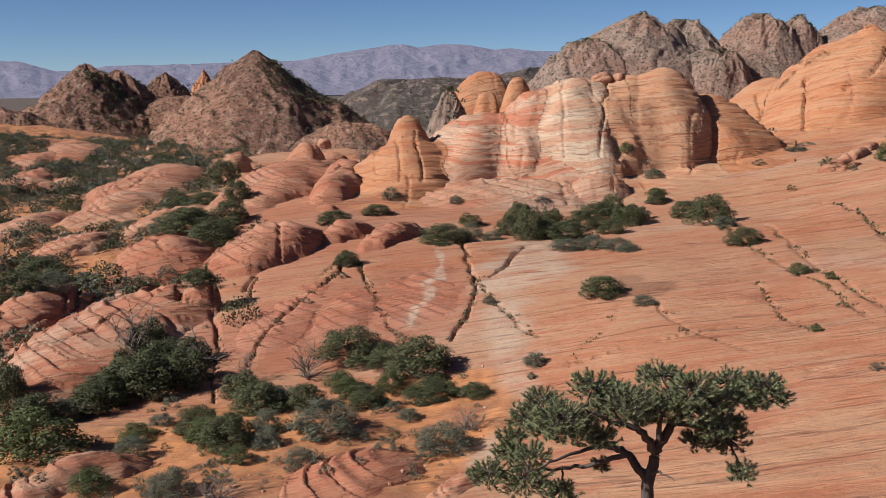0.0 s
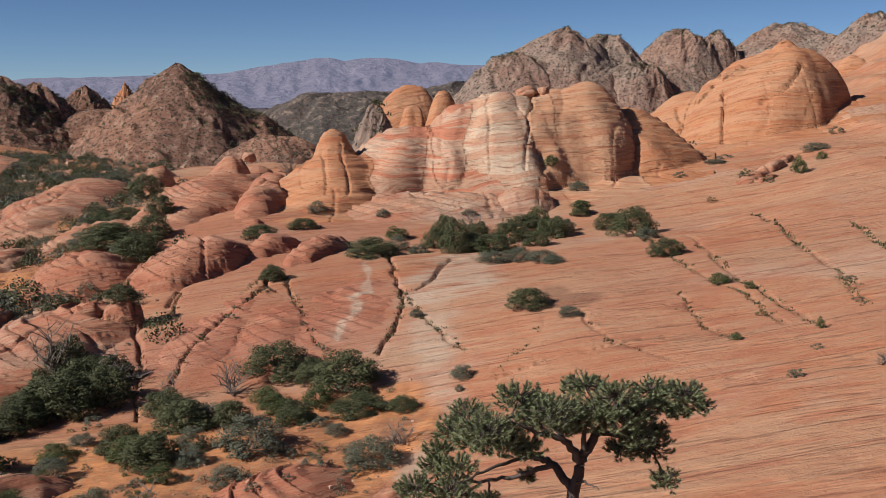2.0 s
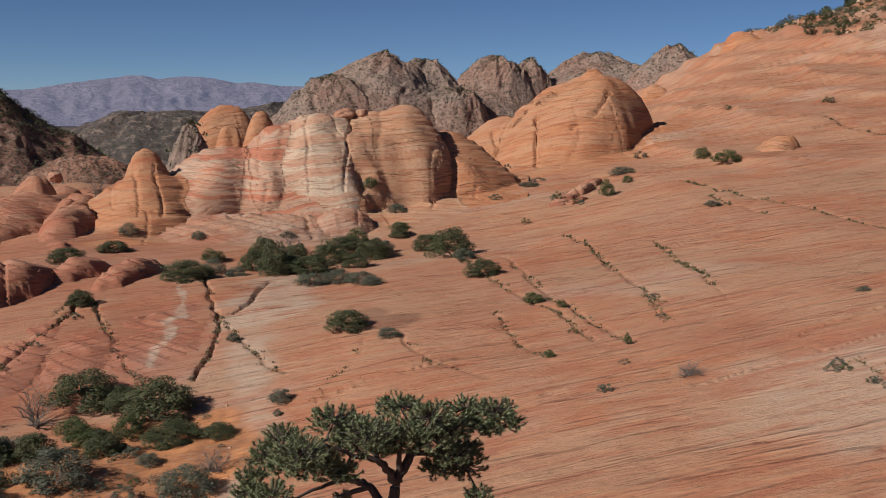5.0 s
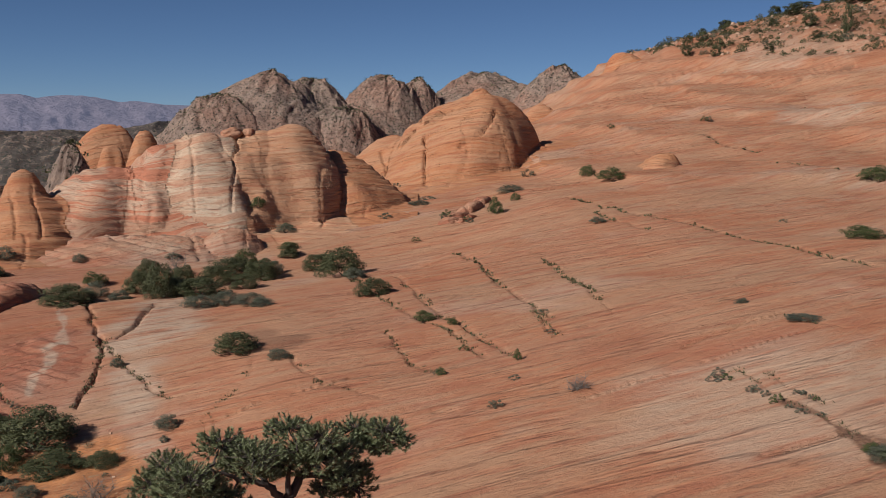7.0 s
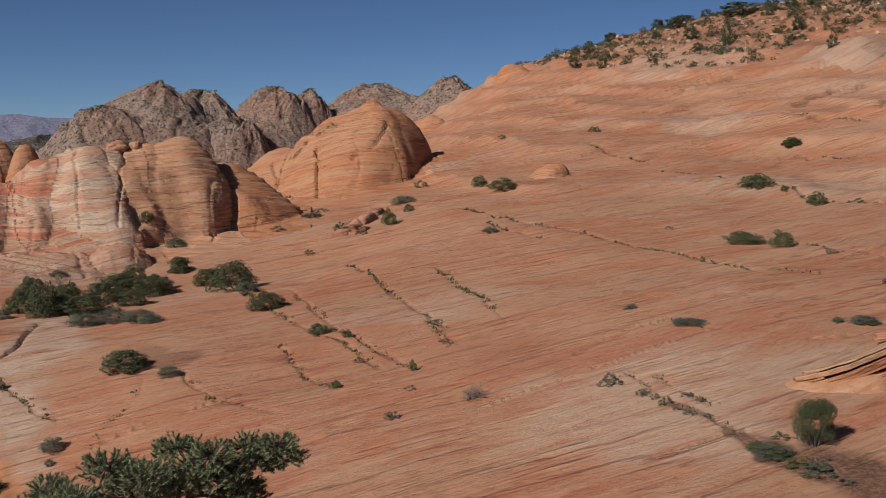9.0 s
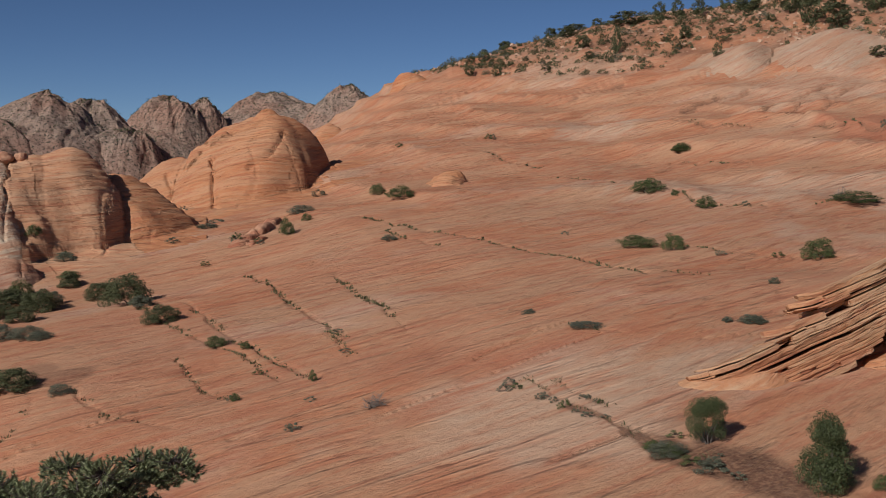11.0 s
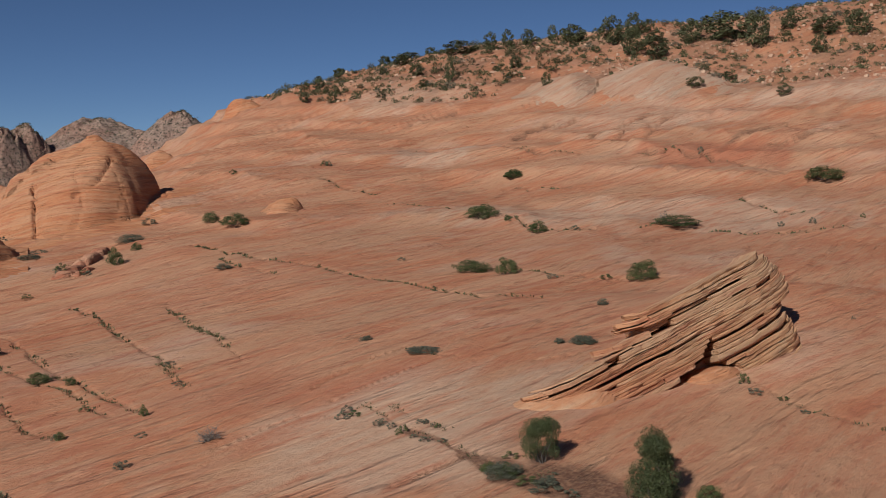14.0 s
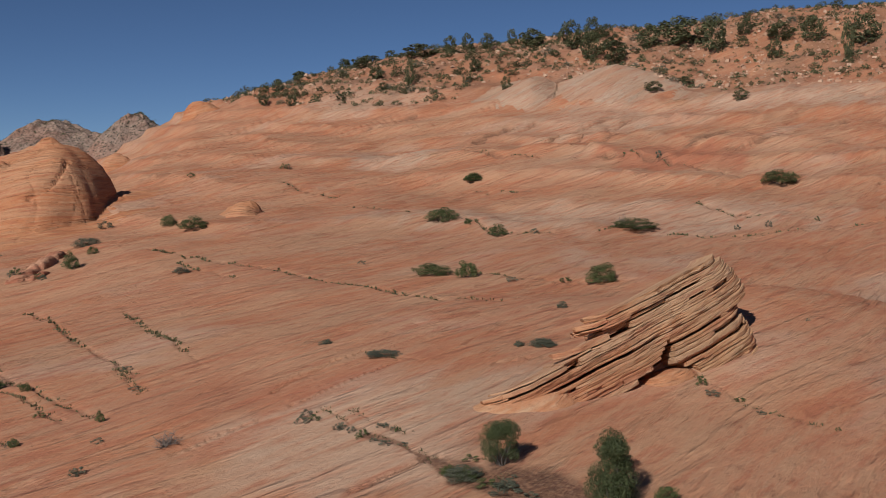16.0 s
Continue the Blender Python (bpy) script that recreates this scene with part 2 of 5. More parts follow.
PALE_STAINS = [  # x, y, half sizes, bearing, strength
    (5.3, 66.7, 2.7, 8.6, 9, 0.85),
    (3.2, 54.7, 1.3, 6.2, -1, 0.75),
    (2.9, 45.8, 1.4, 2.7, 4, 0.70),
    (1.7, 40.6, 0.7, 3.8, 6, 0.70),
    (10.8, 92.6, 5.5, 4.7, 26, 0.60),
    (5.4, 102.7, 8.8, 5.1, 23, 0.50),
    (27.7, 33.2, 4.6, 5.7, 48, 0.55),
    (22.4, 29.9, 6.0, 3.3, 48, 0.50),
    (32.2, 31.0, 2.9, 3.7, 52, 0.50),
    (26.4, 33.0, 5.7, 6.2, 47, 0.50),
    (81.5, 75.2, 13.1, 8.9, 59, 0.55),
    (90.5, 63.9, 14.9, 8.9, 66, 0.50),
    (102.7, 124.2, 6.9, 6.8, 55, 0.60),
    (130.7, 168.8, 13.8, 9.8, 59, 0.60),
    (163.1, 93.0, 16.1, 9.1, 72, 0.60),
    (140.7, 113.4, 15.5, 13.5, 64, 0.45),
    (-21.3, 60.6, 0.8, 9.2, 5, 0.45),
]
RED_STAINS = [  # x, y, half sizes, bearing, strength
    (-9.7, 57.9, 4.7, 6.0, -9, 0.75),
    (-4.7, 59.3, 3.8, 6.3, -4, 0.70),
    (-1.6, 63.6, 2.4, 8.1, -1, 0.70),
    (-20.3, 76.7, 6.4, 12.7, -14, 0.60),
    (-13.8, 83.5, 7.3, 17.4, -9, 0.55),
    (-6.2, 79.1, 3.8, 10.3, -4, 0.55),
    (-1.6, 63.6, 3.2, 12.3, -1, 0.65),
    (-6.4, 59.6, 2.6, 8.6, -6, 0.60),
    (-10.2, 60.6, 3.0, 13.1, -9, 0.35),
    (-2.6, 73.2, 3.5, 3.6, -2, 0.50),
    (-4.0, 89.0, 7.7, 4.8, -2, 0.50),
    (17.9, 63.0, 4.2, 11.1, 16, 0.20),
    (118.6, 85.8, 9.4, 6.6, 54, 0.70),
    (27.3, 41.0, 6.6, 2.6, 52, 0.35),
    (-3.0, 36.8, 2.8, 3.2, -4, 0.60),
]
BROWN_STAINS = [  # dark brown patches: x, y, half sizes, bearing, strength
    (25.0, 23.0, 1.2, 2.4, 10, 0.95),
    (24.6, 25.6, 0.6, 1.8, 0, 0.85),
    (11.4, 57.1, 1.4, 1.3, 11, 0.60),
    (10.6, 59.6, 1.1, 1.5, 10, 0.50),
]
CAP_BOULDERS = [  # x, y, z, width, height
    (16.9, 112.7, -0.7, 2.5, 1.3),
    (18.6, 112.4, -0.6, 1.5, 1.1),
    (-14.6, 129.2, -8.5, 1.81, 1.45),
]
PALE_VEINS = [(0.28, 1.0, (0.77, 74.96), (-0.37, 73.00), (-0.35, 66.88), (-0.24, 65.06), (-1.05, 64.19), (-1.00, 60.92), (-1.71, 59.65), (-1.79, 56.55))]
DEEP_JOINTS = [  # width, depth, then the line on the map
    (0.09, 0.3, (-17.1, 74.6), (-12.7, 57.4), (-11.1, 48.4)),
    (0.12, 0.38, (-10.2, 49.2), (-10.2, 55.0), (-9.5, 58.8), (-8.3, 63.4), (-6.9, 69.0), (-7.1, 75.3)),
    (0.08, 0.25, (-12.4, 63.7), (-12.6, 69.7)),
    (0.08, 0.25, (-6.3, 72.5), (-4.0, 60.9), (-2.9, 56.1)),
    (0.09, 0.3, (0.7, 78.4), (1.6, 70.3), (1.9, 64.4), (1.7, 59.8), (0.8, 56.0), (0.2, 54.1)),
    (0.16, 0.45, (-23.6, 54.4), (-23.8, 60.2), (-24.4, 67.7), (-26.2, 75.4)),
]
SHALLOW_JOINTS = [  # width, depth, then the line on the map
    (0.12, 0.27, (1.9, 65.2), (2.9, 59.1), (3.8, 55.7), (4.8, 52.5)),
    (0.12, 0.27, (-8.3, 67.3), (-7.2, 71.7)),
    (0.14, 0.23, (20.5, 78.7), (19.5, 68.9), (19.3, 61.6), (19.7, 56.9), (20.0, 52.7), (19.6, 47.9)),
    (0.14, 0.27, (22.7, 74.1), (21.8, 66.1), (20.9, 57.9), (20.9, 53.3), (20.8, 46.1)),
    (0.14, 0.27, (29.1, 81.0), (29.5, 75.5), (27.3, 64.5), (26.0, 56.9), (25.3, 52.4)),
    (0.12, 0.18, (25.3, 54.6), (24.1, 48.5)),
    (0.12, 0.23, (17.0, 56.5), (16.3, 49.3), (17.0, 46.2)),
    (0.12, 0.23, (11.1, 54.9), (11.4, 49.1), (13.3, 44.7)),
    (0.19, 0.32, (46.1, 93.8), (46.1, 82.1), (47.1, 74.5), (47.0, 64.2), (46.9, 57.7), (46.0, 50.6), (47.2, 46.1)),
    (0.12, 0.18, (31.5, 63.8), (29.7, 55.3), (28.4, 50.3)),
    (0.12, 0.23, (33.6, 42.7), (33.4, 38.5)),
    (0.19, 0.32, (55.4, 64.6), (54.2, 58.6), (54.2, 52.6), (55.9, 48.2), (58.0, 47.4)),
    (0.22, 0.36, (74.4, 99.3), (77.3, 93.3), (76.3, 86.4), (74.8, 78.4), (72.3, 71.9), (74.2, 66.2)),
    (0.31, 0.54, (109.7, 119.1), (111.0, 108.2), (112.3, 102.2)),
    (0.43, 0.72, (114.4, 94.1), (116.4, 86.0), (115.2, 73.1), (116.7, 65.5)),
    (0.31, 0.45, (103.2, 131.8), (111.1, 124.6)),
    (0.25, 0.36, (78.0, 119.1), (80.7, 108.9)),
    (0.25, 0.36, (93.7, 99.4), (97.8, 88.4)),
    (0.25, 0.36, (97.1, 66.4), (92.8, 58.7), (92.6, 54.2)),
    (0.22, 0.36, (78.6, 64.4), (82.1, 57.9), (81.3, 51.4), (85.6, 48.4), (92.8, 43.7)),
    (0.19, 0.18, (26.5, 36.7), (24.8, 29.9), (24.6, 26.3), (24.9, 23.8)),
    (0.12, 0.18, (26.7, 34.9), (25.7, 30.0)),
    (0.12, 0.23, (38.1, 25.6), (36.5, 21.5), (36.2, 19.0)),
    (0.12, 0.18, (33.3, 70.7), (30.3, 58.5), (29.7, 55.0)),
    (0.15, 0.23, (43.5, 82.0), (43.7, 72.3)),
    (0.07, 0.09, (5.7, 47.7), (8.1, 51.3), (9.2, 54.9)),
]
LEDGES = [  # width, depth, then the line on the map
    (0.7, 0.7, (120.1, 111.7), (129.6, 112.5), (142.9, 114.0)),
    (0.7, 0.7, (119.2, 106.2), (131.8, 108.5), (142.7, 109.7)),
    (0.6, 0.56, (118.0, 102.2), (128.1, 103.2), (137.0, 103.0)),
    (0.7, 0.7, (118.6, 123.3), (129.3, 125.5)),
    (0.6, 0.56, (125.5, 122.5), (133.4, 124.1)),
    (0.6, 0.49, (125.9, 80.8), (139.3, 77.5), (149.8, 76.1)),
    (0.6, 0.49, (123.6, 87.5), (133.8, 85.9), (136.4, 79.3)),
    (0.8, 0.7, (106.4, 130.0), (111.3, 128.2)),
    (0.2, 0.4, (36.4, 110.7), (41.5, 116.7)),
    (0.25, 0.5, (35.7, 97.9), (41.3, 101.2)),
    (0.6, 0.56, (116.7, 148.7), (127.5, 148.8)),
    (0.1, 0.18, (27.1, 41.6), (33.6, 43.1)),
    (0.08, 0.15, (26.4, 38.7), (32.9, 39.4)),
    (0.1, 0.15, (20.3, 38.6), (24.8, 38.5)),
    (0.1, 0.15, (21.2, 27.7), (24.9, 27.2)),
    (0.08, 0.12, (34.4, 34.7), (36.9, 33.4)),
    (0.1, 0.14, (5.9, 47.5), (10.5, 48.1), (14.6, 48.7)),
    (0.1, 0.14, (9.3, 42.1), (14.2, 41.5), (16.8, 40.1)),
    (0.14, 0.25, (3.0, 64.6), (5.4, 72.6), (8.6, 73.2)),
    (0.12, 0.25, (-12.9, 66.5), (-13.0, 72.2)),
]
ROCK_CRACKS = [  # width, depth, then the line on the map
    (0.3, 0.9, (41.3, 120.1), (41.9, 122.6), (42.5, 124.5), (44.3, 129.7)),
    (0.28, 0.6, (46.4, 122.5), (48.6, 122.7), (50.6, 124.0), (52.6, 126.5)),
    (0.25, 0.5, (48.0, 132.6), (50.6, 131.5), (53.6, 132.2)),
    (0.25, 0.4, (37.5, 128.0), (39.6, 132.0), (40.4, 137.0)),
    (0.12, 0.25, (-2.1, 98.0), (-2.8, 108.0)),
    (0.12, 0.2, (-4.1, 97.9), (-4.8, 107.9)),
    (0.14, 0.3, (15.2, 101.9), (17.5, 112.7)),
    (0.12, 0.25, (11.6, 102.3), (12.8, 115.3)),
    (0.12, 0.2, (6.8, 103.8), (7.9, 113.7)),
    (0.1, 0.15, (24.0, 101.2), (27.8, 113.6)),
    (0.2, 0.4, (52.6, 85.1), (59.1, 95.2)),
]
SOIL_LINES = [  # width, strength, then the line on the map
    (0.22, 1.0, (25.1, 31.4), (24.8, 29.0), (24.3, 27.2)),
    (0.5, 1.0, (24.3, 27.5), (24.0, 25.4)),
    (0.85, 1.0, (23.8, 25.2), (23.9, 23.9), (24.0, 22.6)),
    (1.1, 1.0, (24.3, 24.4), (24.5, 23.2)),
    (1.5, 1.0, (24.6, 22.8), (24.8, 21.0)),
    (0.3, 1.0, (24.9, 25.6), (25.0, 24.3), (25.3, 22.8)),
]
SLAB_ROCKS = [  # x, y, half width, half length, height, bearing, roundness, steepness, lean
    (-19.6, 60.3, 5.51, 12.1, 2.0, 9.3, 2.2, 1.05, 0),
    (-26.3, 65.9, 2.61, 8.9, 1.8, 0.7, 2.2, 1.05, 0),
    (-21.3, 77.0, 4.78, 4.93, 2.6, 28.6, 2.3, 1.4, 0),
    (-13.1, 77.1, 3.62, 6.57, 2.3, 24.7, 2.3, 1.4, 0),
    (-36.3, 130.5, 6.67, 32.66, 2.6, -4.7, 2.2, 1.05, 0),
    (-16.6, 111.4, 5.65, 20.12, 2.9, 8.3, 2.3, 1.3, 0),
    (-10.2, 108.3, 2.88, 17.0, 2.6, 0.9, 2.3, 1.3, 0),
    (-2.4, 103.2, 2.99, 8.55, 1.8, 15.1, 2.2, 1.05, 0),
    (-3.9, 79.7, 1.72, 5.49, 1.4, 18.8, 2.3, 1.3, 0),
    (-25.8, 97.1, 2.9, 7.39, 1.5, 22.2, 2.2, 1.05, 0),
    (-3.3, 37.7, 2.6, 4.5, 0.8, 22.3, 2.2, 1.05, 0),
    (-14.3, 38.2, 1.7, 3.97, 0.9, 32.4, 2.2, 1.05, 0),
    (0.4, 36.3, 0.95, 2.79, 0.5, 21.6, 2.2, 1.05, 0),
    (-9.6, 58.7, 2.53, 9.14, 0.5, 11.8, 2.2, 1.05, 0),
    (-5.7, 59.7, 2.18, 7.4, 0.4, 10.5, 2.2, 1.05, 0),
    (-1.5, 61.8, 3.28, 9.86, 0.4, 5.9, 2.2, 1.05, 0),
    (-41.1, 104.3, 3.28, 8.4, 1.4, -1.6, 2.2, 1.05, 0),
    (-57.2, 149.7, 3.94, 18.05, 1.4, -9.5, 2.2, 1.05, 0),
    (2.7, 102.2, 2.2, 8.4, 1.3, 64.8, 2.2, 1.05, 0),
    (-7.9, 82.5, 1.84, 4.86, 1.2, 20.0, 2.2, 1.05, 0),
    (-33.1, 162.3, 3.36, 21.75, 1.2, -5.9, 2.2, 1.05, 0),
    (-29.5, 70.7, 2.32, 5.15, 1.5, 6.6, 2.2, 1.05, 0),
    (-31.2, 88.5, 3.04, 5.82, 1.6, 16.0, 2.3, 1.3, 0),
    (-23.0, 88.0, 2.17, 4.7, 1.2, 24.0, 2.3, 1.3, 0),
    (-34.5, 104.5, 3.19, 5.82, 1.4, 18.0, 2.3, 1.3, 0),
    (-52.5, 132.88, 4.31, 4.83, 0.99, -9.04, 2.3, 1.2, 0),
    (-49.94, 161.73, 4.29, 9.97, 0.99, -11.51, 2.3, 1.2, 0),
    (-48.6, 140.42, 4.47, 5.67, 0.99, -7.78, 2.3, 1.2, 0),
    (-82.25, 254.42, 7.24, 4.1, 1.1, 3.29, 2.3, 1.2, 0),
    (-88.37, 216.1, 4.93, 11.96, 1.1, -16.21, 2.3, 1.2, 0),
    (-47.57, 168.29, 3.7, 8.29, 0.88, -10.17, 2.3, 1.2, 0),
    (-23.43, 138.37, 5.09, 2.03, 1.1, -0.3, 2.3, 1.2, 0),
    (-70.36, 193.26, 7.89, 3.16, 1.76, 1.31, 2.3, 1.2, 0),
    (-61.77, 176.13, 5.5, 20.29, 1.32, -17.62, 2.3, 1.2, 0),
    (-61.67, 214.28, 5.84, 3.3, 1.1, -0.47, 2.3, 1.2, 0),
    (-63.38, 164.52, 4.45, 11.48, 1.1, -17.49, 2.3, 1.2, 0),
    (5.69, 98.38, 9.46, 8.05, 1.76, 8.09, 2.3, 1.2, 0),
    (14.33, 97.86, 3.16, 4.46, 2.2, 12.18, 2.3, 1.2, 0),
]

BANDED_ROCKS = [  # x, y, half width, half depth, height, bearing, roundness, steepness, lean
    (3.20, 112.95, 7.0, 12.5, 6.9, 1.7, 2.1, 1.3, 0.0),
    (9.10, 113.63, 4.2, 12.0, 8.6, 4.6, 2.1, 1.35, 0.0),
    (14.30, 114.07, 5.9, 13.5, 9.9, 7.3, 2.5, 1.4, 0.03),
    (9.50, 115.5, 15.0, 14.5, 6.0, 4.8, 2.4, 1.3, 0.0),
]

TAN_ROCKS = [  # x, y, half width, half depth, height, bearing, roundness, steepness, lean
    (18.0, 114.2, 4.4, 13.0, 9.4, 8.8, 2.3, 1.3, 0.0),
    (22.2, 112.83, 6.4, 11.0, 10.6, 11.1, 2.3, 1.5, 0.03),
]

ORANGE_ROCKS = [  # x, y, half width, half depth, height, bearing, roundness, steepness, lean
    (30.0, 116.3, 6.8, 12.0, 7.3, 14.4, 2.0, 1.1, -0.2),
    (-3.7, 108.0, 7.4, 12.0, 5.0, -2.0, 1.9, 1.0, 0.05),
    (-3.6, 109.4, 2.7, 3.6, 7.3, -1.9, 2.6, 1.7, -0.08),
    (8.6, 127.7, 2.7, 2.8, 10.8, 3.8, 2.4, 1.8, 0.1),
    (4.99, 123.9, 2.1, 2.3, 8.8, 2.3, 3.0, 1.8, 0.0),
    (5.2, 149.9, 6.0, 5.0, 10.9, 2.0, 2.4, 1.2, 0.1),
    (11.16, 119.5, 2.2, 3.0, 7.4, 5.3, 2.2, 1.3, 0.0),
    (49.6, 132.9, 10.6, 13.0, 8.7, 20.5, 2.2, 1.2, 0.1),
    (51.9, 129.3, 5.4, 10.0, 7.6, 21.9, 2.2, 1.2, 0.05),
    (41.5, 140.8, 9.0, 13.0, 5.6, 16.4, 1.9, 1.0, 0.3),
    (59.0, 158.3, 9.0, 8.0, 9.0, 20.4, 2.2, 1.2, 0.0),
    (114.9, 205.1, 4.2, 3.0, 2.6, 29.2, 2.4, 1.4, -0.35),
    (52.8, 134.0, 3.0, 2.6, 8.9, 21.5, 2.6, 1.6, 0.1),
    (45.8, 132.3, 2.6, 2.4, 8.6, 19.1, 2.6, 1.6, 0.0),
    (43.4, 133.1, 2.4, 2.2, 7.4, 18.0, 2.6, 1.6, 0.0),
    (64.26, 106.05, 2.6, 3.4, 1.7, 31.2, 2.2, 1.2, 0.3),
    (89.84, 195.39, 3.2, 2.6, 3.4, 24.63, 2.2, 1.3, 0),
]

LEDGE_ROCKS = [  # x, y, half width, half depth, height, bearing, roundness, steepness, lean
    (35.5, 95.6, 0.9, 2.6, 0.9, 48, 3.0, 2.4, 0.3),
    (38.3, 98.6, 1.1, 2.6, 1.1, 44, 3.0, 2.4, 0.3),
    (40.8, 101.8, 1.0, 2.2, 1.0, 40, 3.0, 2.4, 0.3),
    (36.6, 94.6, 0.6, 1.6, 0.6, 56, 3.0, 2.4, 0.3),
    (34.2, 118.0, 0.7, 2.4, 0.8, 75, 3.0, 2.4, 0.3),
]

BLOCK_ROCKS = [  # x, y, half width, half depth, height, bearing, roundness, steepness, lean
    (-27.31, 137.31, 2.4, 2.2, 3.4, -11.25, 2.2, 1.5, 0.2),
    (-17.74, 133.54, 3.2, 3.0, 3.7, -7.57, 2, 1.3, 0.15),
    (-14.93, 139.3, 2.29, 1.84, 2.34, -6.12, 2.2, 2, 0.1),
    (-17.21, 63.72, 0.99, 0.89, 2.12, -15.12, 3.4, 3.4, 0),
    (-15.13, 63.42, 1.16, 1.04, 2.04, -13.42, 3.2, 3.2, 0),
]

PALE_ROCKS = [  # x, y, half width, half depth, height, bearing, roundness, steepness, lean
    (149.4, 140.4, 7.6, 9.0, 3.1, 46.8, 1.5, 0.85, 0.1),
    (160.1, 128.0, 14.0, 11.0, 3.1, 51.3, 1.5, 0.85, -0.1),
]

from mathutils.bvhtree import BVHTree

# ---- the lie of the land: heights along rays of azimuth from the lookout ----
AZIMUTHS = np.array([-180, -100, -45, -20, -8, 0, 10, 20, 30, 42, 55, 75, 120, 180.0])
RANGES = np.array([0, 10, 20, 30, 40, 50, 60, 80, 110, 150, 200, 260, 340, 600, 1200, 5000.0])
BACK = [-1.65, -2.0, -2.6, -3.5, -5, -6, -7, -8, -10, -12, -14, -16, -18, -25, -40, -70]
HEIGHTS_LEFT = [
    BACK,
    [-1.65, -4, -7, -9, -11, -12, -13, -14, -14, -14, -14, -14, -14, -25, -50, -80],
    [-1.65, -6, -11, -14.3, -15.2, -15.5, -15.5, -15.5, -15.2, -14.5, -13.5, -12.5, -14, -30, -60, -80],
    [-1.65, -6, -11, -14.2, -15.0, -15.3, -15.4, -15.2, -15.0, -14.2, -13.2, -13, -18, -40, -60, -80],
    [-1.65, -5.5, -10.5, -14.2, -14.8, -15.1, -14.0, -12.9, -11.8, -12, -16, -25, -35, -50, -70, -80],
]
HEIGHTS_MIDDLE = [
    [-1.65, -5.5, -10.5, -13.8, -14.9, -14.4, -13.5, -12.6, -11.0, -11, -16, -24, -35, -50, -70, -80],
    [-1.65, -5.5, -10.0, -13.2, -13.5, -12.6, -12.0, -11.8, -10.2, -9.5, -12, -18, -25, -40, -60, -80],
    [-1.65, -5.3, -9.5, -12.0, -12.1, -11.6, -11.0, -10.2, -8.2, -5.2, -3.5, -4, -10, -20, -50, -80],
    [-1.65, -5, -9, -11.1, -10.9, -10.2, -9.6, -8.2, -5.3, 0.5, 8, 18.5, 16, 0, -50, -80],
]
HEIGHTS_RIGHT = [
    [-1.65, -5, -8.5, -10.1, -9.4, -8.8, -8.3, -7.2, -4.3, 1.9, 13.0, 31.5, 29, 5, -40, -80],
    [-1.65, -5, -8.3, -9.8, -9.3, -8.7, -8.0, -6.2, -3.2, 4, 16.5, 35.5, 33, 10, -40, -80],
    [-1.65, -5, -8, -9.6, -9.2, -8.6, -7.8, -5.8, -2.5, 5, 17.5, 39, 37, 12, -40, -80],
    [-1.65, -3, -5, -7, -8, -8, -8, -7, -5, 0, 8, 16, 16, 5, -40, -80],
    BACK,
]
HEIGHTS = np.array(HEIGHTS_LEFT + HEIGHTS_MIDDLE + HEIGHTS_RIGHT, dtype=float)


SHOULDERS = [(50.5, 31.0, 3.0, 5.0), (42.0, 26.5, 0.8, 3.2)]  # swells of rock beside the tilted outcrop: x, y, rise, breadth


def hermite(knots, q):
    """Index and weights of a smooth curve through the knots at q."""
    i = np.clip(np.searchsorted(knots, q, side="right") - 1, 0, len(knots) - 2)
    u = np.clip((q - knots[i]) / (knots[i + 1] - knots[i]), 0, 1)
    return i, u


def slopes(knots, values):
    """Slopes along the last axis, limited so that the curve does not overshoot."""
    d = np.diff(values, axis=-1) / np.diff(knots)
    m = np.zeros_like(values)
    a, b = d[..., :-1], d[..., 1:]
    both = a * b > 0
    m[..., 1:-1] = np.where(both, 2 * a * b / np.where(both, a + b, 1), 0)
    m[..., 0], m[..., -1] = d[..., 0], d[..., -1]
    return m


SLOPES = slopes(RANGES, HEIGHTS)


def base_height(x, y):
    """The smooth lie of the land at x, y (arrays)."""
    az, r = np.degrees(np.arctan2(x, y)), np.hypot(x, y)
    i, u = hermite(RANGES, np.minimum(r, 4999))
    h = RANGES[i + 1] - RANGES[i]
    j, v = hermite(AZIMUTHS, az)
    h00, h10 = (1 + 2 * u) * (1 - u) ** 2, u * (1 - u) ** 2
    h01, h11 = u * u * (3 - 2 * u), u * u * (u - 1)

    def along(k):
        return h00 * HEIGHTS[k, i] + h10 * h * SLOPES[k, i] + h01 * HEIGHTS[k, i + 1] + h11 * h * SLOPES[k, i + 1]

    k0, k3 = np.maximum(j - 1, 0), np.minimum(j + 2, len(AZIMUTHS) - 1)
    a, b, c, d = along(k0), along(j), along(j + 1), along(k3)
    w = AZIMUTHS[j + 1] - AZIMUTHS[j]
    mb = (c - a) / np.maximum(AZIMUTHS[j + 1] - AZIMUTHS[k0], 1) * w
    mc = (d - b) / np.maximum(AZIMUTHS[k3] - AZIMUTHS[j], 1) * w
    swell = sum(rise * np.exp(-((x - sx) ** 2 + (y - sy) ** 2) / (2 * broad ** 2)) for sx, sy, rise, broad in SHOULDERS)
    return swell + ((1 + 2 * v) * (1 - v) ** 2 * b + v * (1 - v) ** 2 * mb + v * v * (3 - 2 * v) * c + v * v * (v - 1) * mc)


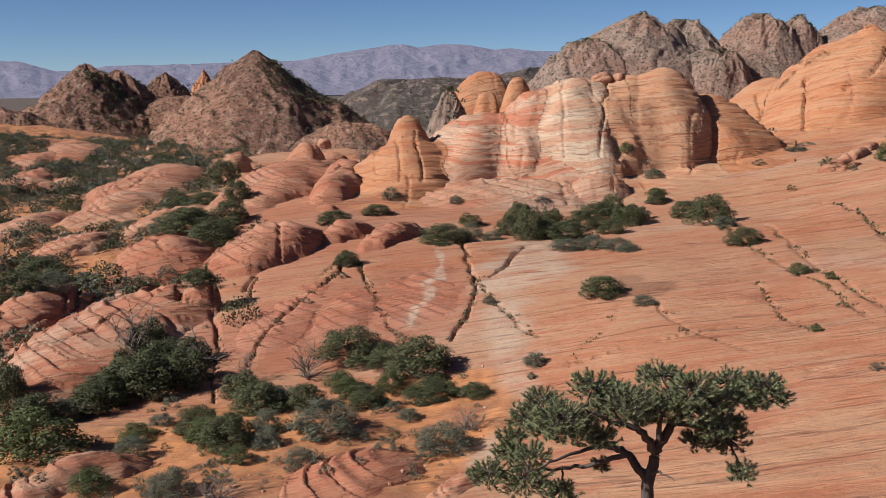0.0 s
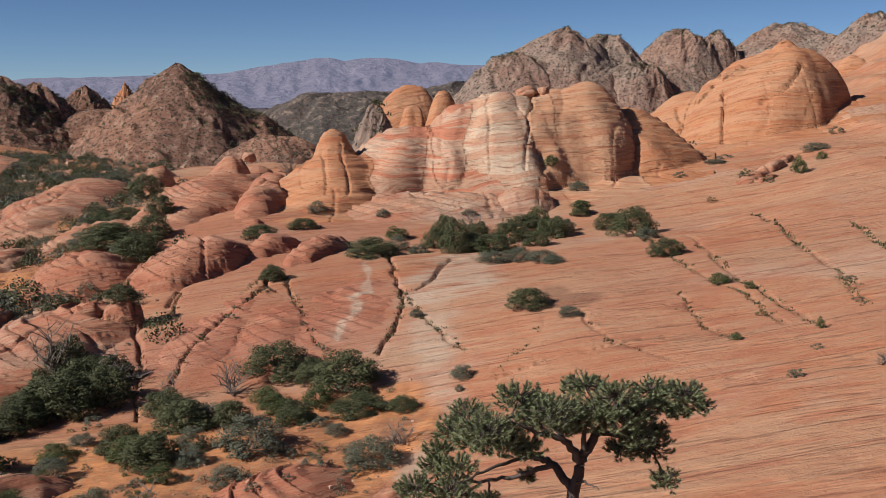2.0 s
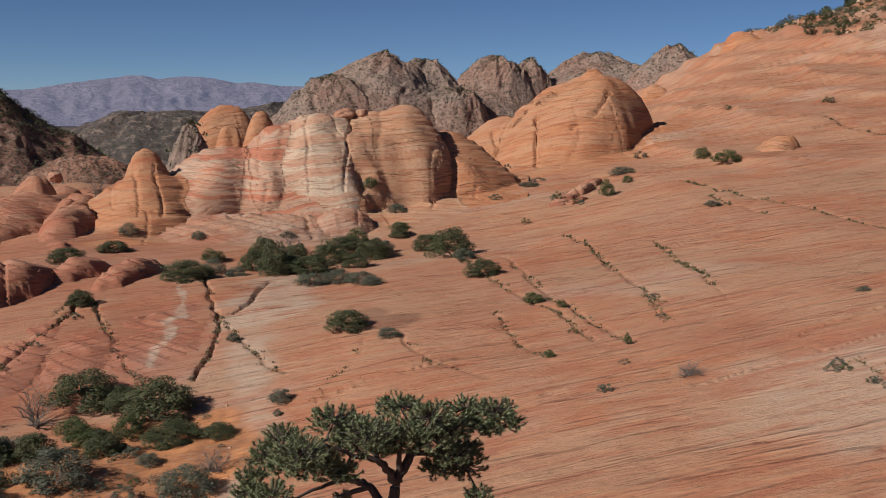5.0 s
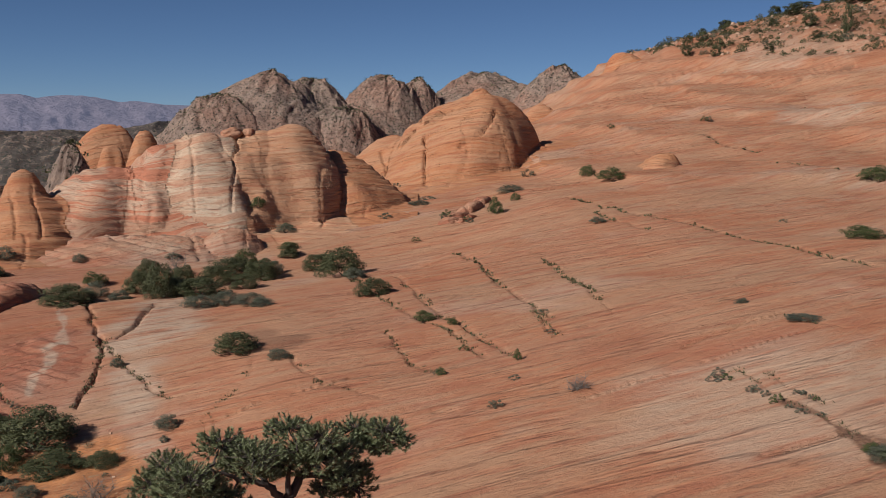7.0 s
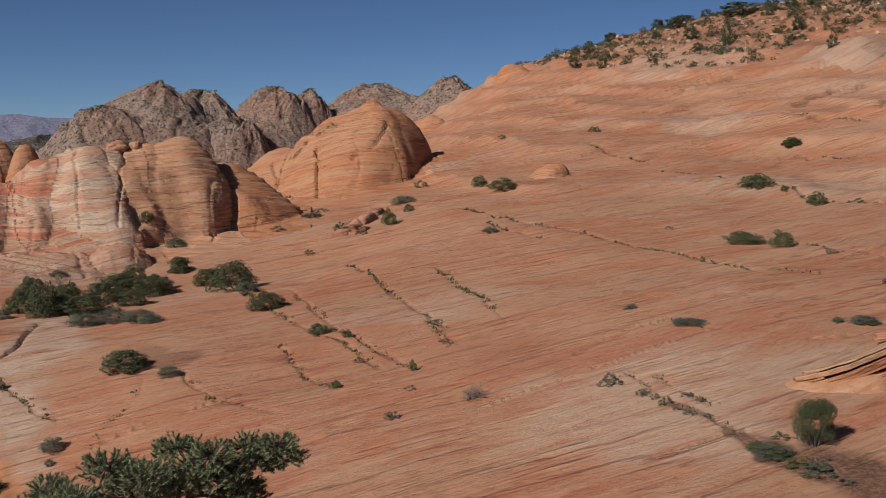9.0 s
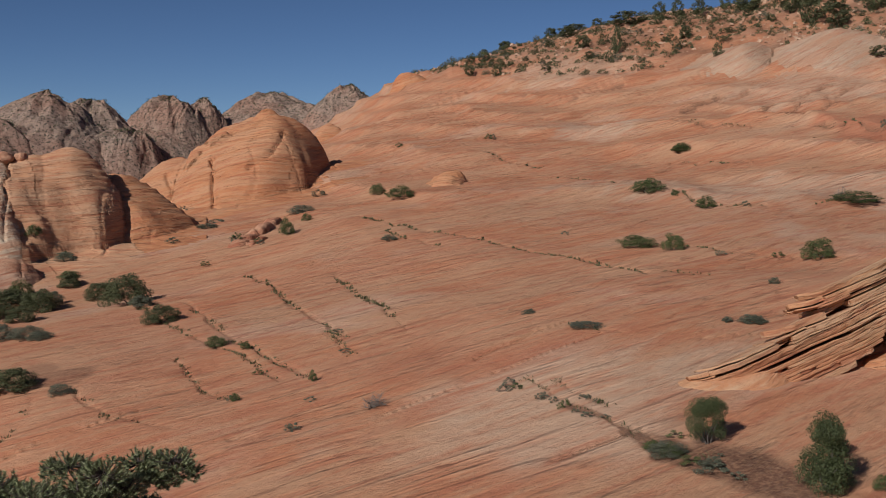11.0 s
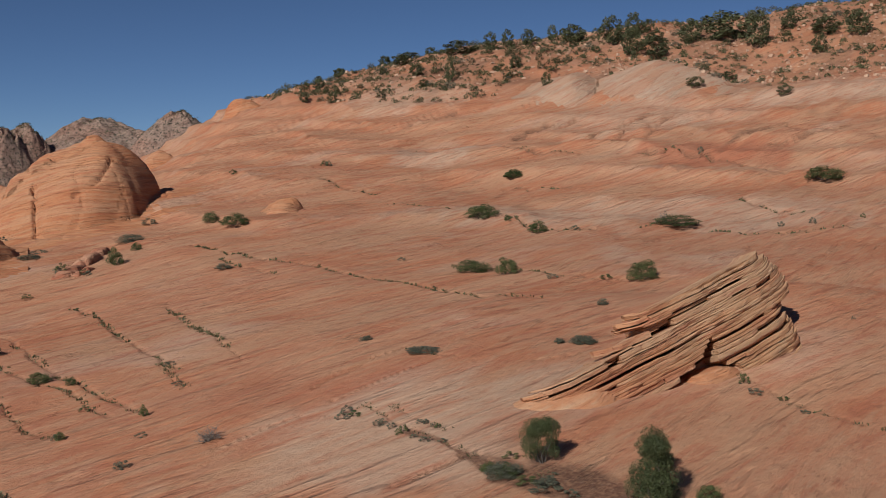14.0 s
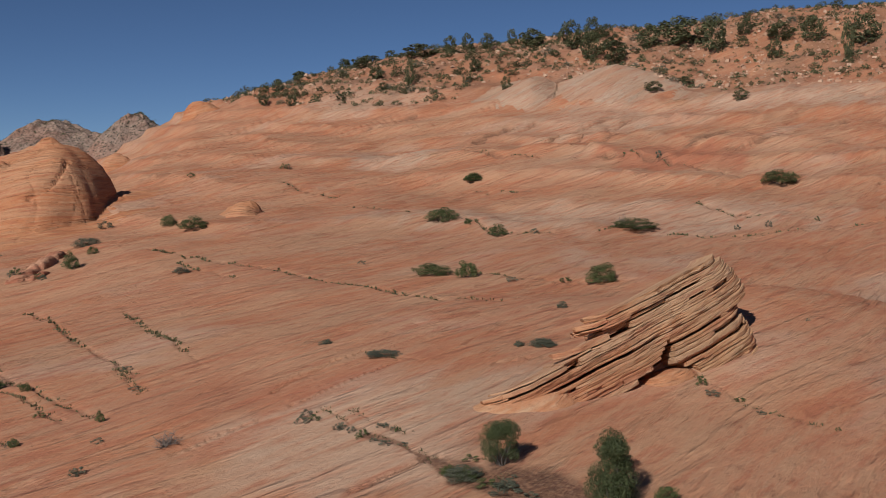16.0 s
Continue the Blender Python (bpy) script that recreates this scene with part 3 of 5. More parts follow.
def lattice(i, j, k, seed):
    n = (i * 374761393 + j * 668265263 + k * 2147483647 + seed * 1274126177) & 0xFFFFFFFF
    n = ((n ^ (n >> 13)) * 1274126177) & 0xFFFFFFFF
    return ((n ^ (n >> 16)) & 0xFFFF) / 32767.5 - 1.0


def vnoise_flat(x, y, seed):
    i, j = np.floor(x).astype(np.int64), np.floor(y).astype(np.int64)
    u, v = x - i, y - j
    u, v = u * u * (3 - 2 * u), v * v * (3 - 2 * v)
    a = lattice(i, j, 0, seed)
    b = lattice(i, j + 1, 0, seed)
    a = a + u * (lattice(i + 1, j, 0, seed) - a)
    b = b + u * (lattice(i + 1, j + 1, 0, seed) - b)
    return a + v * (b - a)


def vnoise(x, y, z=0.0, seed=0):
    """Smooth value noise in -1..1."""
    if np.ndim(z) == 0:
        return vnoise_flat(x, y, int(z * 17) + seed * 3)
    x, y, z = np.broadcast_arrays(np.asarray(x, float), np.asarray(y, float), np.asarray(z, float))
    i, j, k = (np.floor(a).astype(np.int64) for a in (x, y, z))
    u, v, w = x - i, y - j, z - k
    u, v, w = (a * a * (3 - 2 * a) for a in (u, v, w))
    out = 0.0
    for a in (0, 1):
        for b in (0, 1):
            for c in (0, 1):
                out = out + lattice(i + a, j + b, k + c, seed) * (u if a else 1 - u) * (v if b else 1 - v) * (w if c else 1 - w)
    return out


def fbm(x, y, z=0.0, octaves=4, seed=0):
    out, amp, f = 0.0, 0.5, 1.0
    for o in range(octaves):
        out = out + amp * vnoise(x * f, y * f, z * f, seed + o)
        amp, f = amp * 0.5, f * 2.03
    return out


def ridged(x, y, z=0.0, octaves=4, seed=0):
    out, amp, f = 0.0, 0.5, 1.0
    for o in range(octaves):
        out = out + amp * (1 - 2 * np.abs(vnoise(x * f, y * f, z * f, seed + o)))
        amp, f = amp * 0.5, f * 2.1
    return out

OUTCROP_PLACE = (36.35, 26.7, -7.4, 0, 0, -20.0)
OUTCROP_TILT = 19.0
OUTCROP_OUTLINE = [(-7.6, -1.5), (-7.1, -1.1), (-5.1, -1.0), (-4.6, -0.4), (-3.9, 0.2), (-2.7, 0.5), (-2.8, 1.1), (-2.4, 1.4), (-1.2, 1.6), (0.5, 2.3), (2.8, 3.3), (4.9, 4.0), (5.5, 3.8), (6.0, 3.2), (6.4, 2.7), (6.3, 2.1), (5.7, 1.9), (5.9, 1.3), (6.2, 0.7), (6.1, -0.2), (4.8, -0.9), (3.1, -1.2), (1.6, -1.4), (0.1, -1.8), (-1.7, -2.1), (-3.7, -2.3), (-5.8, -2.4), (-7.2, -2.3)]
OUTCROP_HOLLOWS = [  # depth and outline of each
    (1.5, [(-2.1, -2.1), (-0.6, -0.9), (0.4, -0.3), (1.1, 0.5), (1.4, 0.3), (1.2, -0.5), (2.2, -0.6), (2.4, -1.4), (0.4, -1.9)]),
    (0.6, [(-2.8, 0.84), (-1.7, 1.12), (-0.5, 1.34), (-0.5, 1.1), (-1.8, 0.8), (-2.6, 0.62)]),
    (0.5, [(-4.15, -0.45), (-3.85, -0.1), (-3.3, 0.05), (-3.35, -0.2), (-3.8, -0.45)]),
]
OUTCROP_LUMP = (1.1, -1.35)
PINE_PLACE = (3.17, 15.68, -8.23)
PINE_BEARING = 11.4
PINE_LIMBS = [  # across and up, from the foot of the trunk
    [(-0.00, 0.78), (0.00, 1.63), (0.07, 2.15), (0.15, 2.50)],
    [(0.02, 1.91), (-0.30, 2.24), (-0.66, 2.33), (-1.19, 2.50), (-1.68, 2.73), (-2.07, 2.50)],
    [(0.11, 2.38), (-0.14, 2.78), (-0.58, 2.98), (-0.98, 3.24)],
    [(0.15, 2.50), (0.39, 2.86), (0.75, 3.15), (1.20, 3.36), (1.81, 3.50)],
    [(0.15, 2.50), (0.16, 2.94), (0.29, 3.44)],
    [(0.04, 2.05), (0.20, 2.18), (0.39, 2.23)],
    [(0.37, 2.84), (0.80, 2.77), (1.19, 2.59), (1.41, 2.21)],
    [(-0.30, 2.24), (-0.92, 1.98), (-1.63, 1.79), (-2.45, 1.65)],
    [(-0.14, 2.78), (-0.32, 3.14), (-0.37, 3.36)],
    [(0.75, 3.15), (0.78, 3.42), (0.67, 3.62)],
    [(-0.66, 2.33), (-1.28, 2.29), (-1.82, 2.20)],
]
PINE_CLUMPS = [  # across, up, half width, half height
    (-0.85, 3.43, 0.46, 0.24),
    (-0.33, 3.36, 0.50, 0.27),
    (0.18, 3.55, 0.46, 0.24),
    (0.65, 3.60, 0.41, 0.27),
    (1.19, 3.49, 0.41, 0.27),
    (1.65, 3.60, 0.37, 0.21),
    (1.90, 3.40, 0.27, 0.21),
    (1.58, 3.24, 0.27, 0.17),
    (-1.29, 3.08, 0.50, 0.27),
    (-1.73, 2.87, 0.41, 0.27),
    (-2.04, 2.52, 0.37, 0.29),
    (-0.58, 3.03, 0.55, 0.29),
    (0.02, 3.16, 0.55, 0.24),
    (0.58, 3.19, 0.50, 0.27),
    (-1.82, 2.25, 0.41, 0.24),
    (-1.28, 2.57, 0.46, 0.24),
    (0.72, 2.61, 0.32, 0.19),
    (1.23, 2.55, 0.41, 0.31),
    (1.41, 2.20, 0.27, 0.25),
    (0.96, 2.94, 0.37, 0.19),
    (-2.55, 1.72, 0.41, 0.24),
    (-1.99, 1.67, 0.55, 0.27),
    (-1.36, 1.62, 0.37, 0.19),
    (-0.74, 1.90, 0.20, 0.13),
    (1.18, 2.82, 0.37, 0.17),
    (-0.14, 2.92, 0.41, 0.19),
    (-0.75, 2.74, 0.37, 0.17),
    (-1.46, 2.82, 0.41, 0.21),
    (0.36, 3.31, 0.41, 0.21),
    (0.97, 3.34, 0.37, 0.21),
    (-1.02, 2.91, 0.41, 0.21),
    (1.37, 3.32, 0.32, 0.19),
    (-2.27, 2.08, 0.32, 0.21),
    (-0.54, 3.26, 0.41, 0.21),
    (-1.64, 2.59, 0.37, 0.21),
    (-2.18, 2.32, 0.32, 0.21),
]


# ---- the ground: slickrock, joints, sand ----
SWELL = 1.4  # strength of the broad swales
def joint_field(x, y, joints):
    """Depth cut by the joints at x, y."""
    cut = np.zeros_like(x)
    for width, depth, *line in joints:
        xs, ys = [p[0] for p in line], [p[1] for p in line]
        pad = 6 * width + 1
        near = (x > min(xs) - pad) & (x < max(xs) + pad) & (y > min(ys) - pad) & (y < max(ys) + pad)
        if not near.any():
            continue
        px, py = x[near], y[near]
        px, py = px + 0.22 * vnoise(px * 0.7, py * 0.7, 0, 31), py + 0.22 * vnoise(px * 0.7, py * 0.7, 0, 32)
        best = np.full(px.shape, 1e9)
        for (ax, ay), (bx, by) in zip(line[:-1], line[1:]):
            dx, dy = bx - ax, by - ay
            u = np.clip(((px - ax) * dx + (py - ay) * dy) / (dx * dx + dy * dy), 0, 1)
            best = np.minimum(best, np.hypot(px - ax - u * dx, py - ay - u * dy))
        wide = width * (0.8 + 0.7 * vnoise(px * 0.45, py * 0.45, 0, 33))
        shape = np.exp(-((best / np.maximum(wide, 0.05)) ** 4)) + 0.12 * np.exp(-((best / (wide * 4)) ** 2))
        cut[near] = np.maximum(cut[near], depth * shape)
    return cut


def step(a, b, q):
    u = np.clip((q - a) / (b - a), 0, 1)
    return u * u * (3 - 2 * u)


def blob(x, y, cx, cy, rx, ry, turn, edge=0.35, seed=5):
    """A stain on the map with a ragged edge."""
    out = np.zeros_like(x)
    near = np.hypot(x - cx, y - cy) < 2.4 * max(rx, ry)
    x, y = x[near], y[near]
    c, s = math.cos(radians(turn)), math.sin(radians(turn))
    u, v = ((x - cx) * c - (y - cy) * s) / rx, ((x - cx) * s + (y - cy) * c) / ry
    out[near] = 1 - step(1 - edge, 1 + edge, np.hypot(u, v) + 0.5 * fbm(x * 0.3, y * 0.3, 0, 3, seed) + 0.35 * vnoise((-0.34 * x + 0.94 * y) * 0.8, (0.94 * x + 0.34 * y) * 0.08, 0, seed))
    return out


def sand_cover(x, y, z):
    az, r = np.degrees(np.arctan2(x, y)), np.hypot(x, y)
    wob = fbm(x / 9, y / 9, 0, 4, 11)
    left = (1 - step(-14, -10, az + 6 * wob)) * step(-0.25, 0.05, wob + 0.02 * (-16 - az))
    left = left * step(60, 70, r)
    wash = (1 - step(1.0, 2.5, az + 4 * wob)) * (1 - step(47, 51, r + 8 * wob)) * step(36.5, 39, r + 6 * wob)
    ridge = step(16, 22, z + 8 * wob) * step(30, 34, az) * (0.1 + 0.3 * wob).clip(0, 1)
    return np.clip(np.maximum(np.maximum(left, wash), ridge), 0, 1)


def swales(x, y):
    r = np.hypot(x, y)
    return step(8, 25, r) * (1 - step(400, 700, r)) * 0.9 * SWELL * fbm(x / 22, y / 22, 0, 3, 3) * np.clip(r / 90, 0.3, 2.0)


def benches(x, y, lie):
    """Low risers between broad treads on the slopes."""
    bench = (lie + swales(x, y)) / 3.6 + 0.9 * fbm(x / 34, y / 34, 0, 3, 15)
    bench = bench - np.floor(bench)
    return step(-9, -4, lie) * (1 - step(22, 30, lie)) * 1.5 * (bench ** 5 - bench)


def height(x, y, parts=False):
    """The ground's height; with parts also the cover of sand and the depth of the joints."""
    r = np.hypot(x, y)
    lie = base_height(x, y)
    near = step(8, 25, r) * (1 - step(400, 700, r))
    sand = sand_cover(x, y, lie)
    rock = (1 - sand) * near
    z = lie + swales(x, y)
    bed = -0.34 * x + 0.94 * y + 0.9 * z + 2.5 * fbm(x / 16, y / 16, 0, 2, 7)
    z = z + rock * np.clip(r / 60, 0.5, 2.5) * (1 + 0.7 * step(60, 120, r)) * (0.10 * vnoise(bed / 1.7, x / 30, 0, 8) + 0.05 * vnoise(bed / 0.55, x / 18, 0, 9))
    z = z + rock * benches(x, y, lie)
    z = z + sand * near * (0.35 * fbm(x / 2.5, y / 2.5, 0, 3, 12) + 0.5 * np.maximum(0, ridged(x / 8, y / 8, 0, 3, 13) - 0.2))
    z = z + (lie > 14) * near * 1.2 * np.maximum(0, fbm(x / 6, y / 6, 0, 3, 14))
    deep, shallow = rock * joint_field(x, y, DEEP_JOINTS), rock * joint_field(x, y, SHALLOW_JOINTS)
    z = z - (deep + 0.35 * shallow) * np.clip(r / 60, 0.8, 2)
    ledge = rock * joint_field(x, y, LEDGES)
    z = z - 1.0 * ledge
    cut = deep + shallow + ledge
    return (z, sand, cut) if parts else z


def grid_mesh(name, x, y, z, closed=False, keep=None):
    """A sheet of quads over a grid of places."""
    rows, cols = x.shape
    mesh = bpy.data.meshes.new(name)
    index = np.arange(rows * cols).reshape(rows, cols)
    if closed:
        index = np.concatenate([index, index[:, :1]], 1)
    quads = np.stack([index[:-1, :-1], index[:-1, 1:], index[1:, 1:], index[1:, :-1]], -1).reshape(-1, 4)
    places = np.stack([x, y, z], -1).astype(np.float32).reshape(-1, 3)
    if keep is not None:
        quads = quads[keep.ravel()[quads].all(1)]
        number = np.cumsum(keep.ravel()) - 1
        quads, places = number[quads], places[keep.ravel()]
    mesh.vertices.add(len(places))
    mesh.vertices.foreach_set("co", places.ravel())
    mesh.loops.add(quads.size)
    mesh.loops.foreach_set("vertex_index", quads.astype(np.int32).ravel())
    mesh.polygons.add(len(quads))
    mesh.polygons.foreach_set("loop_start", np.arange(0, quads.size, 4, dtype=np.int32))
    mesh.update(calc_edges=True)
    mesh.polygons.foreach_set("use_smooth", np.ones(len(quads), dtype=bool))
    return mesh


def spread(mesh, name, values):
    mesh.attributes.new(name, "FLOAT", "POINT").data.foreach_set("value", values.astype(np.float32).ravel())


def paint(mesh, x, y, sand, cut):
    """Spread the rock's stains over a mesh by its places on the map."""
    pale, red, dark_brown = (np.zeros_like(x) for _ in range(3))
    for row in PALE_STAINS:
        pale = np.maximum(pale, blob(x, y, *row[:5]) * row[5])
    for row in RED_STAINS:
        red = np.maximum(red, blob(x, y, *row[:5]) * row[5])
    for row in BROWN_STAINS:
        dark_brown = np.maximum(dark_brown, blob(x, y, *row[:5], edge=0.3) * row[5])
    top = step(14, 19, base_height(x, y) + 5 * fbm(x / 14, y / 14, 0, 3, 71)) * step(18, 24, np.degrees(np.arctan2(x, y)))
    pale = np.maximum(pale, top * np.clip(0.9 * fbm(x / 8, y / 8, 0, 3, 72) - 0.1, 0, 0.7))
    red = np.maximum(red, top * np.clip(0.1 + 0.6 * fbm(x / 11, y / 11, 0, 3, 73), 0, 0.6))
    dark_brown = np.maximum(dark_brown, top * np.clip(0.42 + 0.7 * fbm(x / 5, y / 5, 0, 3, 74), 0, 0.8))
    # joints, ledges and seams turn darker brown the deeper the cut
    joint = np.clip(cut * 3.0 - 0.2, 0, 1)
    dark_brown = np.maximum(dark_brown, 0.9 * np.clip(joint_field(x, y, SOIL_LINES) * (1.5 + fbm(x * 1.3, y * 1.3, 0, 3, 61)) - 0.25, 0, 1))
    pale = np.maximum(pale, 0.9 * np.clip(joint_field(x, y, PALE_VEINS) * 1.3, 0, 1))
    for key, values in (("far", step(300, 480, np.hypot(x, y))), ("sand", sand), ("pale", pale), ("red", red), ("dark_brown", np.maximum(dark_brown, 0.7 * joint))):
        spread(mesh, key, values)


def build_ground():
    turns = np.concatenate([np.arange(-33, 70, 0.105), np.arange(72, 326, 3.0)])
    reach = np.concatenate([np.linspace(0.0, 22, 30), np.exp(np.arange(math.log(22.5), math.log(330), 0.0054)), np.geomspace(335, 4950, 50)])
    a, r = np.meshgrid(np.radians(-turns), reach)
    a = -a
    x, y = r * np.sin(a), r * np.cos(a)
    x, y = x[:, ::-1], y[:, ::-1]
    z, sand, cut = height(x, y, parts=True)
    mesh = grid_mesh("ground", x, y, z, closed=True)
    paint(mesh, x, y, sand, cut)
    mesh.materials.append(ground_rock)
    ob = tagged(new("ground", mesh), "cross-bedded orange slickrock slope with sandy washes", "ground", kind="structure")
    return ob


def leaf_soup(name, centre, side, other, material):
    """Many small loose leaves, each a four-cornered blade, in one mesh."""
    places = np.stack([centre - side, centre - other, centre + side, centre + other], 1).astype(np.float32).reshape(-1, 3)
    mesh = bpy.data.meshes.new(name)
    mesh.vertices.add(len(places))
    mesh.vertices.foreach_set("co", places.ravel())
    mesh.loops.add(len(places))
    mesh.loops.foreach_set("vertex_index", np.arange(len(places), dtype=np.int32))
    mesh.polygons.add(len(places) // 4)
    mesh.polygons.foreach_set("loop_start", np.arange(0, len(places), 4, dtype=np.int32))
    mesh.update(calc_edges=True)
    mesh.materials.append(material)
    return mesh


def blades(dice, count):
    """Pairs of unit vectors at right angles, in all directions."""
    a, b = dice.normal(size=(count, 3)), dice.normal(size=(count, 3))
    a /= np.linalg.norm(a, axis=1, keepdims=True)
    b = np.cross(a, b)
    return a, b / np.linalg.norm(b, axis=1, keepdims=True)


# ---- rock domes, slabs and humps: swellings of the bedrock ----
def swelling(x, y, row, seed):
    """How far one rock stands above the ground at x, y."""
    cx, cy, rx, ry, h, bearing, p, q, lean = row
    t = radians(bearing)
    wx, wy = x + 0.12 * rx * WARP_X(x / (0.9 * rx), y / (0.9 * rx), seed), y + 0.12 * ry * WARP_X(x / (0.9 * rx), y / (0.9 * rx), seed + 40)
    a = ((wx - cx) * math.cos(t) - (wy - cy) * math.sin(t)) / rx
    b = ((wx - cx) * math.sin(t) + (wy - cy) * math.cos(t)) / ry
    d = np.abs(a) ** p + np.abs(b) ** 1.75
    a = a - lean * (1 - d).clip(0, 1)
    d = np.abs(a) ** p + np.abs(b) ** 1.75
    body = (1 - d).clip(0, 1) ** (1 / q)
    return h * (0.76 * body + 0.24 * np.exp(-1.1 * d))


def WARP_X(x, y, seed):
    return vnoise_flat(x, y, seed * 3 + 1) + 0.5 * vnoise_flat(2.1 * x, 2.1 * y, seed * 3 + 2)


def rock_group(rows, az, reach, step_az, step_r, seed, beds, ledge, seam):
    """Rocks that grow into one another: one mesh each, cut from one surface where each stands highest.
    rows: (name, label, category, group, material, shape)."""
    turns = np.radians(np.arange(az[0], az[1], step_az))
    r = np.exp(np.arange(math.log(reach[0]), math.log(reach[1]), step_r))
    a, r = np.meshgrid(turns, r)
    x, y = (r * np.sin(a))[:, ::-1], (r * np.cos(a))[:, ::-1]
    best, owner, heap = np.zeros_like(x), np.full(x.shape, -1), np.zeros_like(x)
    for i, row in enumerate(rows):
        cx, cy, rx, ry = row[5][:4]
        near = np.hypot(x - cx, y - cy) < 1.6 * max(rx, ry)
        if not near.any():
            continue
        up = swelling(x[near], y[near], row[5], seed + i)
        more = up > best[near]
        heap[near] += up ** 6
        spot = np.where(near)
        spot = tuple(k[more] for k in spot)
        best[spot], owner[spot] = up[more], i
    best = np.maximum(best, 0.96 * heap ** (1 / 6))
    lie = base_height(x, y)
    ground_z = lie + swales(x, y) + benches(x, y, lie) * (1 - 0.75 * np.clip(best / 2.5, 0, 1))
    z = ground_z + best
    tilt = z + beds[0] * x + beds[1] * y + 0.5 * fbm(x / 6, y / 6, 0, 2, seed + 5)
    strength = np.clip(best / 0.8, 0, 1)
    saw = tilt / ledge[0] - np.floor(tilt / ledge[0])
    z = z + strength * ledge[1] * (saw ** 3 + 0.8 * vnoise(tilt / (0.37 * ledge[0]), x / 9, 0, seed + 6))
    line = (1 - np.abs(vnoise(x / 4.5, y / 6.5, 0, seed + 7)) * 18).clip(0, 1)
    crack = joint_field(x, y, ROCK_CRACKS + DEEP_JOINTS)
    z = z - strength * (seam * line + crack) - 0.26
    line = np.maximum(line, np.clip(0.4 + 2 * crack, 0, 1) * (crack > 0.06))
    made = []
    for i, (name, label, category, group, material, shape) in enumerate(rows):
        inside = (owner == i) & (best > 0.10)
        use = inside.copy()
        use[:-1] |= inside[1:]
        use[1:] |= inside[:-1]
        use[:, :-1] |= inside[:, 1:]
        use[:, 1:] |= inside[:, :-1]
        lo, hi = np.where(use.any(1))[0], np.where(use.any(0))[0]
        if len(lo) < 4 or len(hi) < 4:
            continue
        box = (slice(lo[0], lo[-1] + 1), slice(hi[0], hi[-1] + 1))
        mesh = grid_mesh(name, x[box], y[box], z[box], keep=use[box])
        paint(mesh, x[box][use[box]], y[box][use[box]], np.zeros(int(use.sum())), np.clip(line[box][use[box]] - 0.55, 0, 1) * strength[box][use[box]] * 0.5)
        mesh.materials.append(material)
        foot = Vector((shape[0], shape[1], float(base_height(np.array(shape[0]), np.array(shape[1])))))
        mesh.transform(Matrix.Translation(-foot))
        ob = tagged(new(name, mesh), label, category, group)
        ob.location = foot
        made.append(ob)
    return made


def named(rows, name, label, category, group, material):
    return [(name, label, category, group, material, row) for row in rows]


ground = build_ground()
banded = named(BANDED_ROCKS[:2] + BANDED_ROCKS[3:], "sandstone_dome", "swirling cream and red banded sandstone dome", "rock dome", "banded domes", banded_rock)
banded += named(BANDED_ROCKS[2:3], "sandstone_dome", "pale cream sandstone dome with thin red bands", "rock dome", "banded domes", cream_rock)
banded += named(TAN_ROCKS, "sandstone_dome", "tall tan sandstone dome with fine ripple beds", "rock dome", "banded domes", tan_rock)
orange = named(ORANGE_ROCKS, "sandstone_dome", "smooth orange sandstone dome with thin beds", "rock dome", "orange domes", orange_rock)
slabs = named(SLAB_ROCKS, "sandstone_slab", "weathered red sandstone whaleback with thin ledges", "rock slab", "valley slabs", slab_rock)
blocks = named(BLOCK_ROCKS, "sandstone_block", "weathered red sandstone block with dark cracks", "rock block", "valley blocks", slab_rock)
ledges = named(LEDGE_ROCKS, "sandstone_ledge", "low broken red sandstone ledge in the slope", "rock ledge", "broken ledges", slab_rock)
pale = named(PALE_ROCKS, "sandstone_hump", "pale cream sandstone hump among red rock", "rock hump", "pale humps", pale_rock)


def within(rows, low, high):
    return [r for r in rows if low <= math.degrees(math.atan2(r[5][0], r[5][1])) < high]


ROCKS = rock_group(within(banded + orange, -3.5, 15.4), (-8.5, 18.5), (92, 172), 0.085, 0.0012, 1, (0.05, 0.06), (0.6, 0.16), 0.2)
ROCKS += rock_group(within(slabs + blocks, -30, -3.5) + within(slabs + blocks, -3.5, 15), (-28, 14), (30, 205), 0.11, 0.0026, 101, (0.22, 0.12), (0.4, 0.2), 0.3)
ROCKS += rock_group(within(orange + ledges, 15.4, 40), (10, 35), (92, 240), 0.10, 0.0020, 201, (0.10, 0.08), (0.8, 0.13), 0.3)
ROCKS += rock_group(within(pale, 30, 70) + within(slabs, 30, 70), (38, 68), (34, 240), 0.12, 0.0030, 301, (0.2, 0.2), (0.6, 0.08), 0.1)


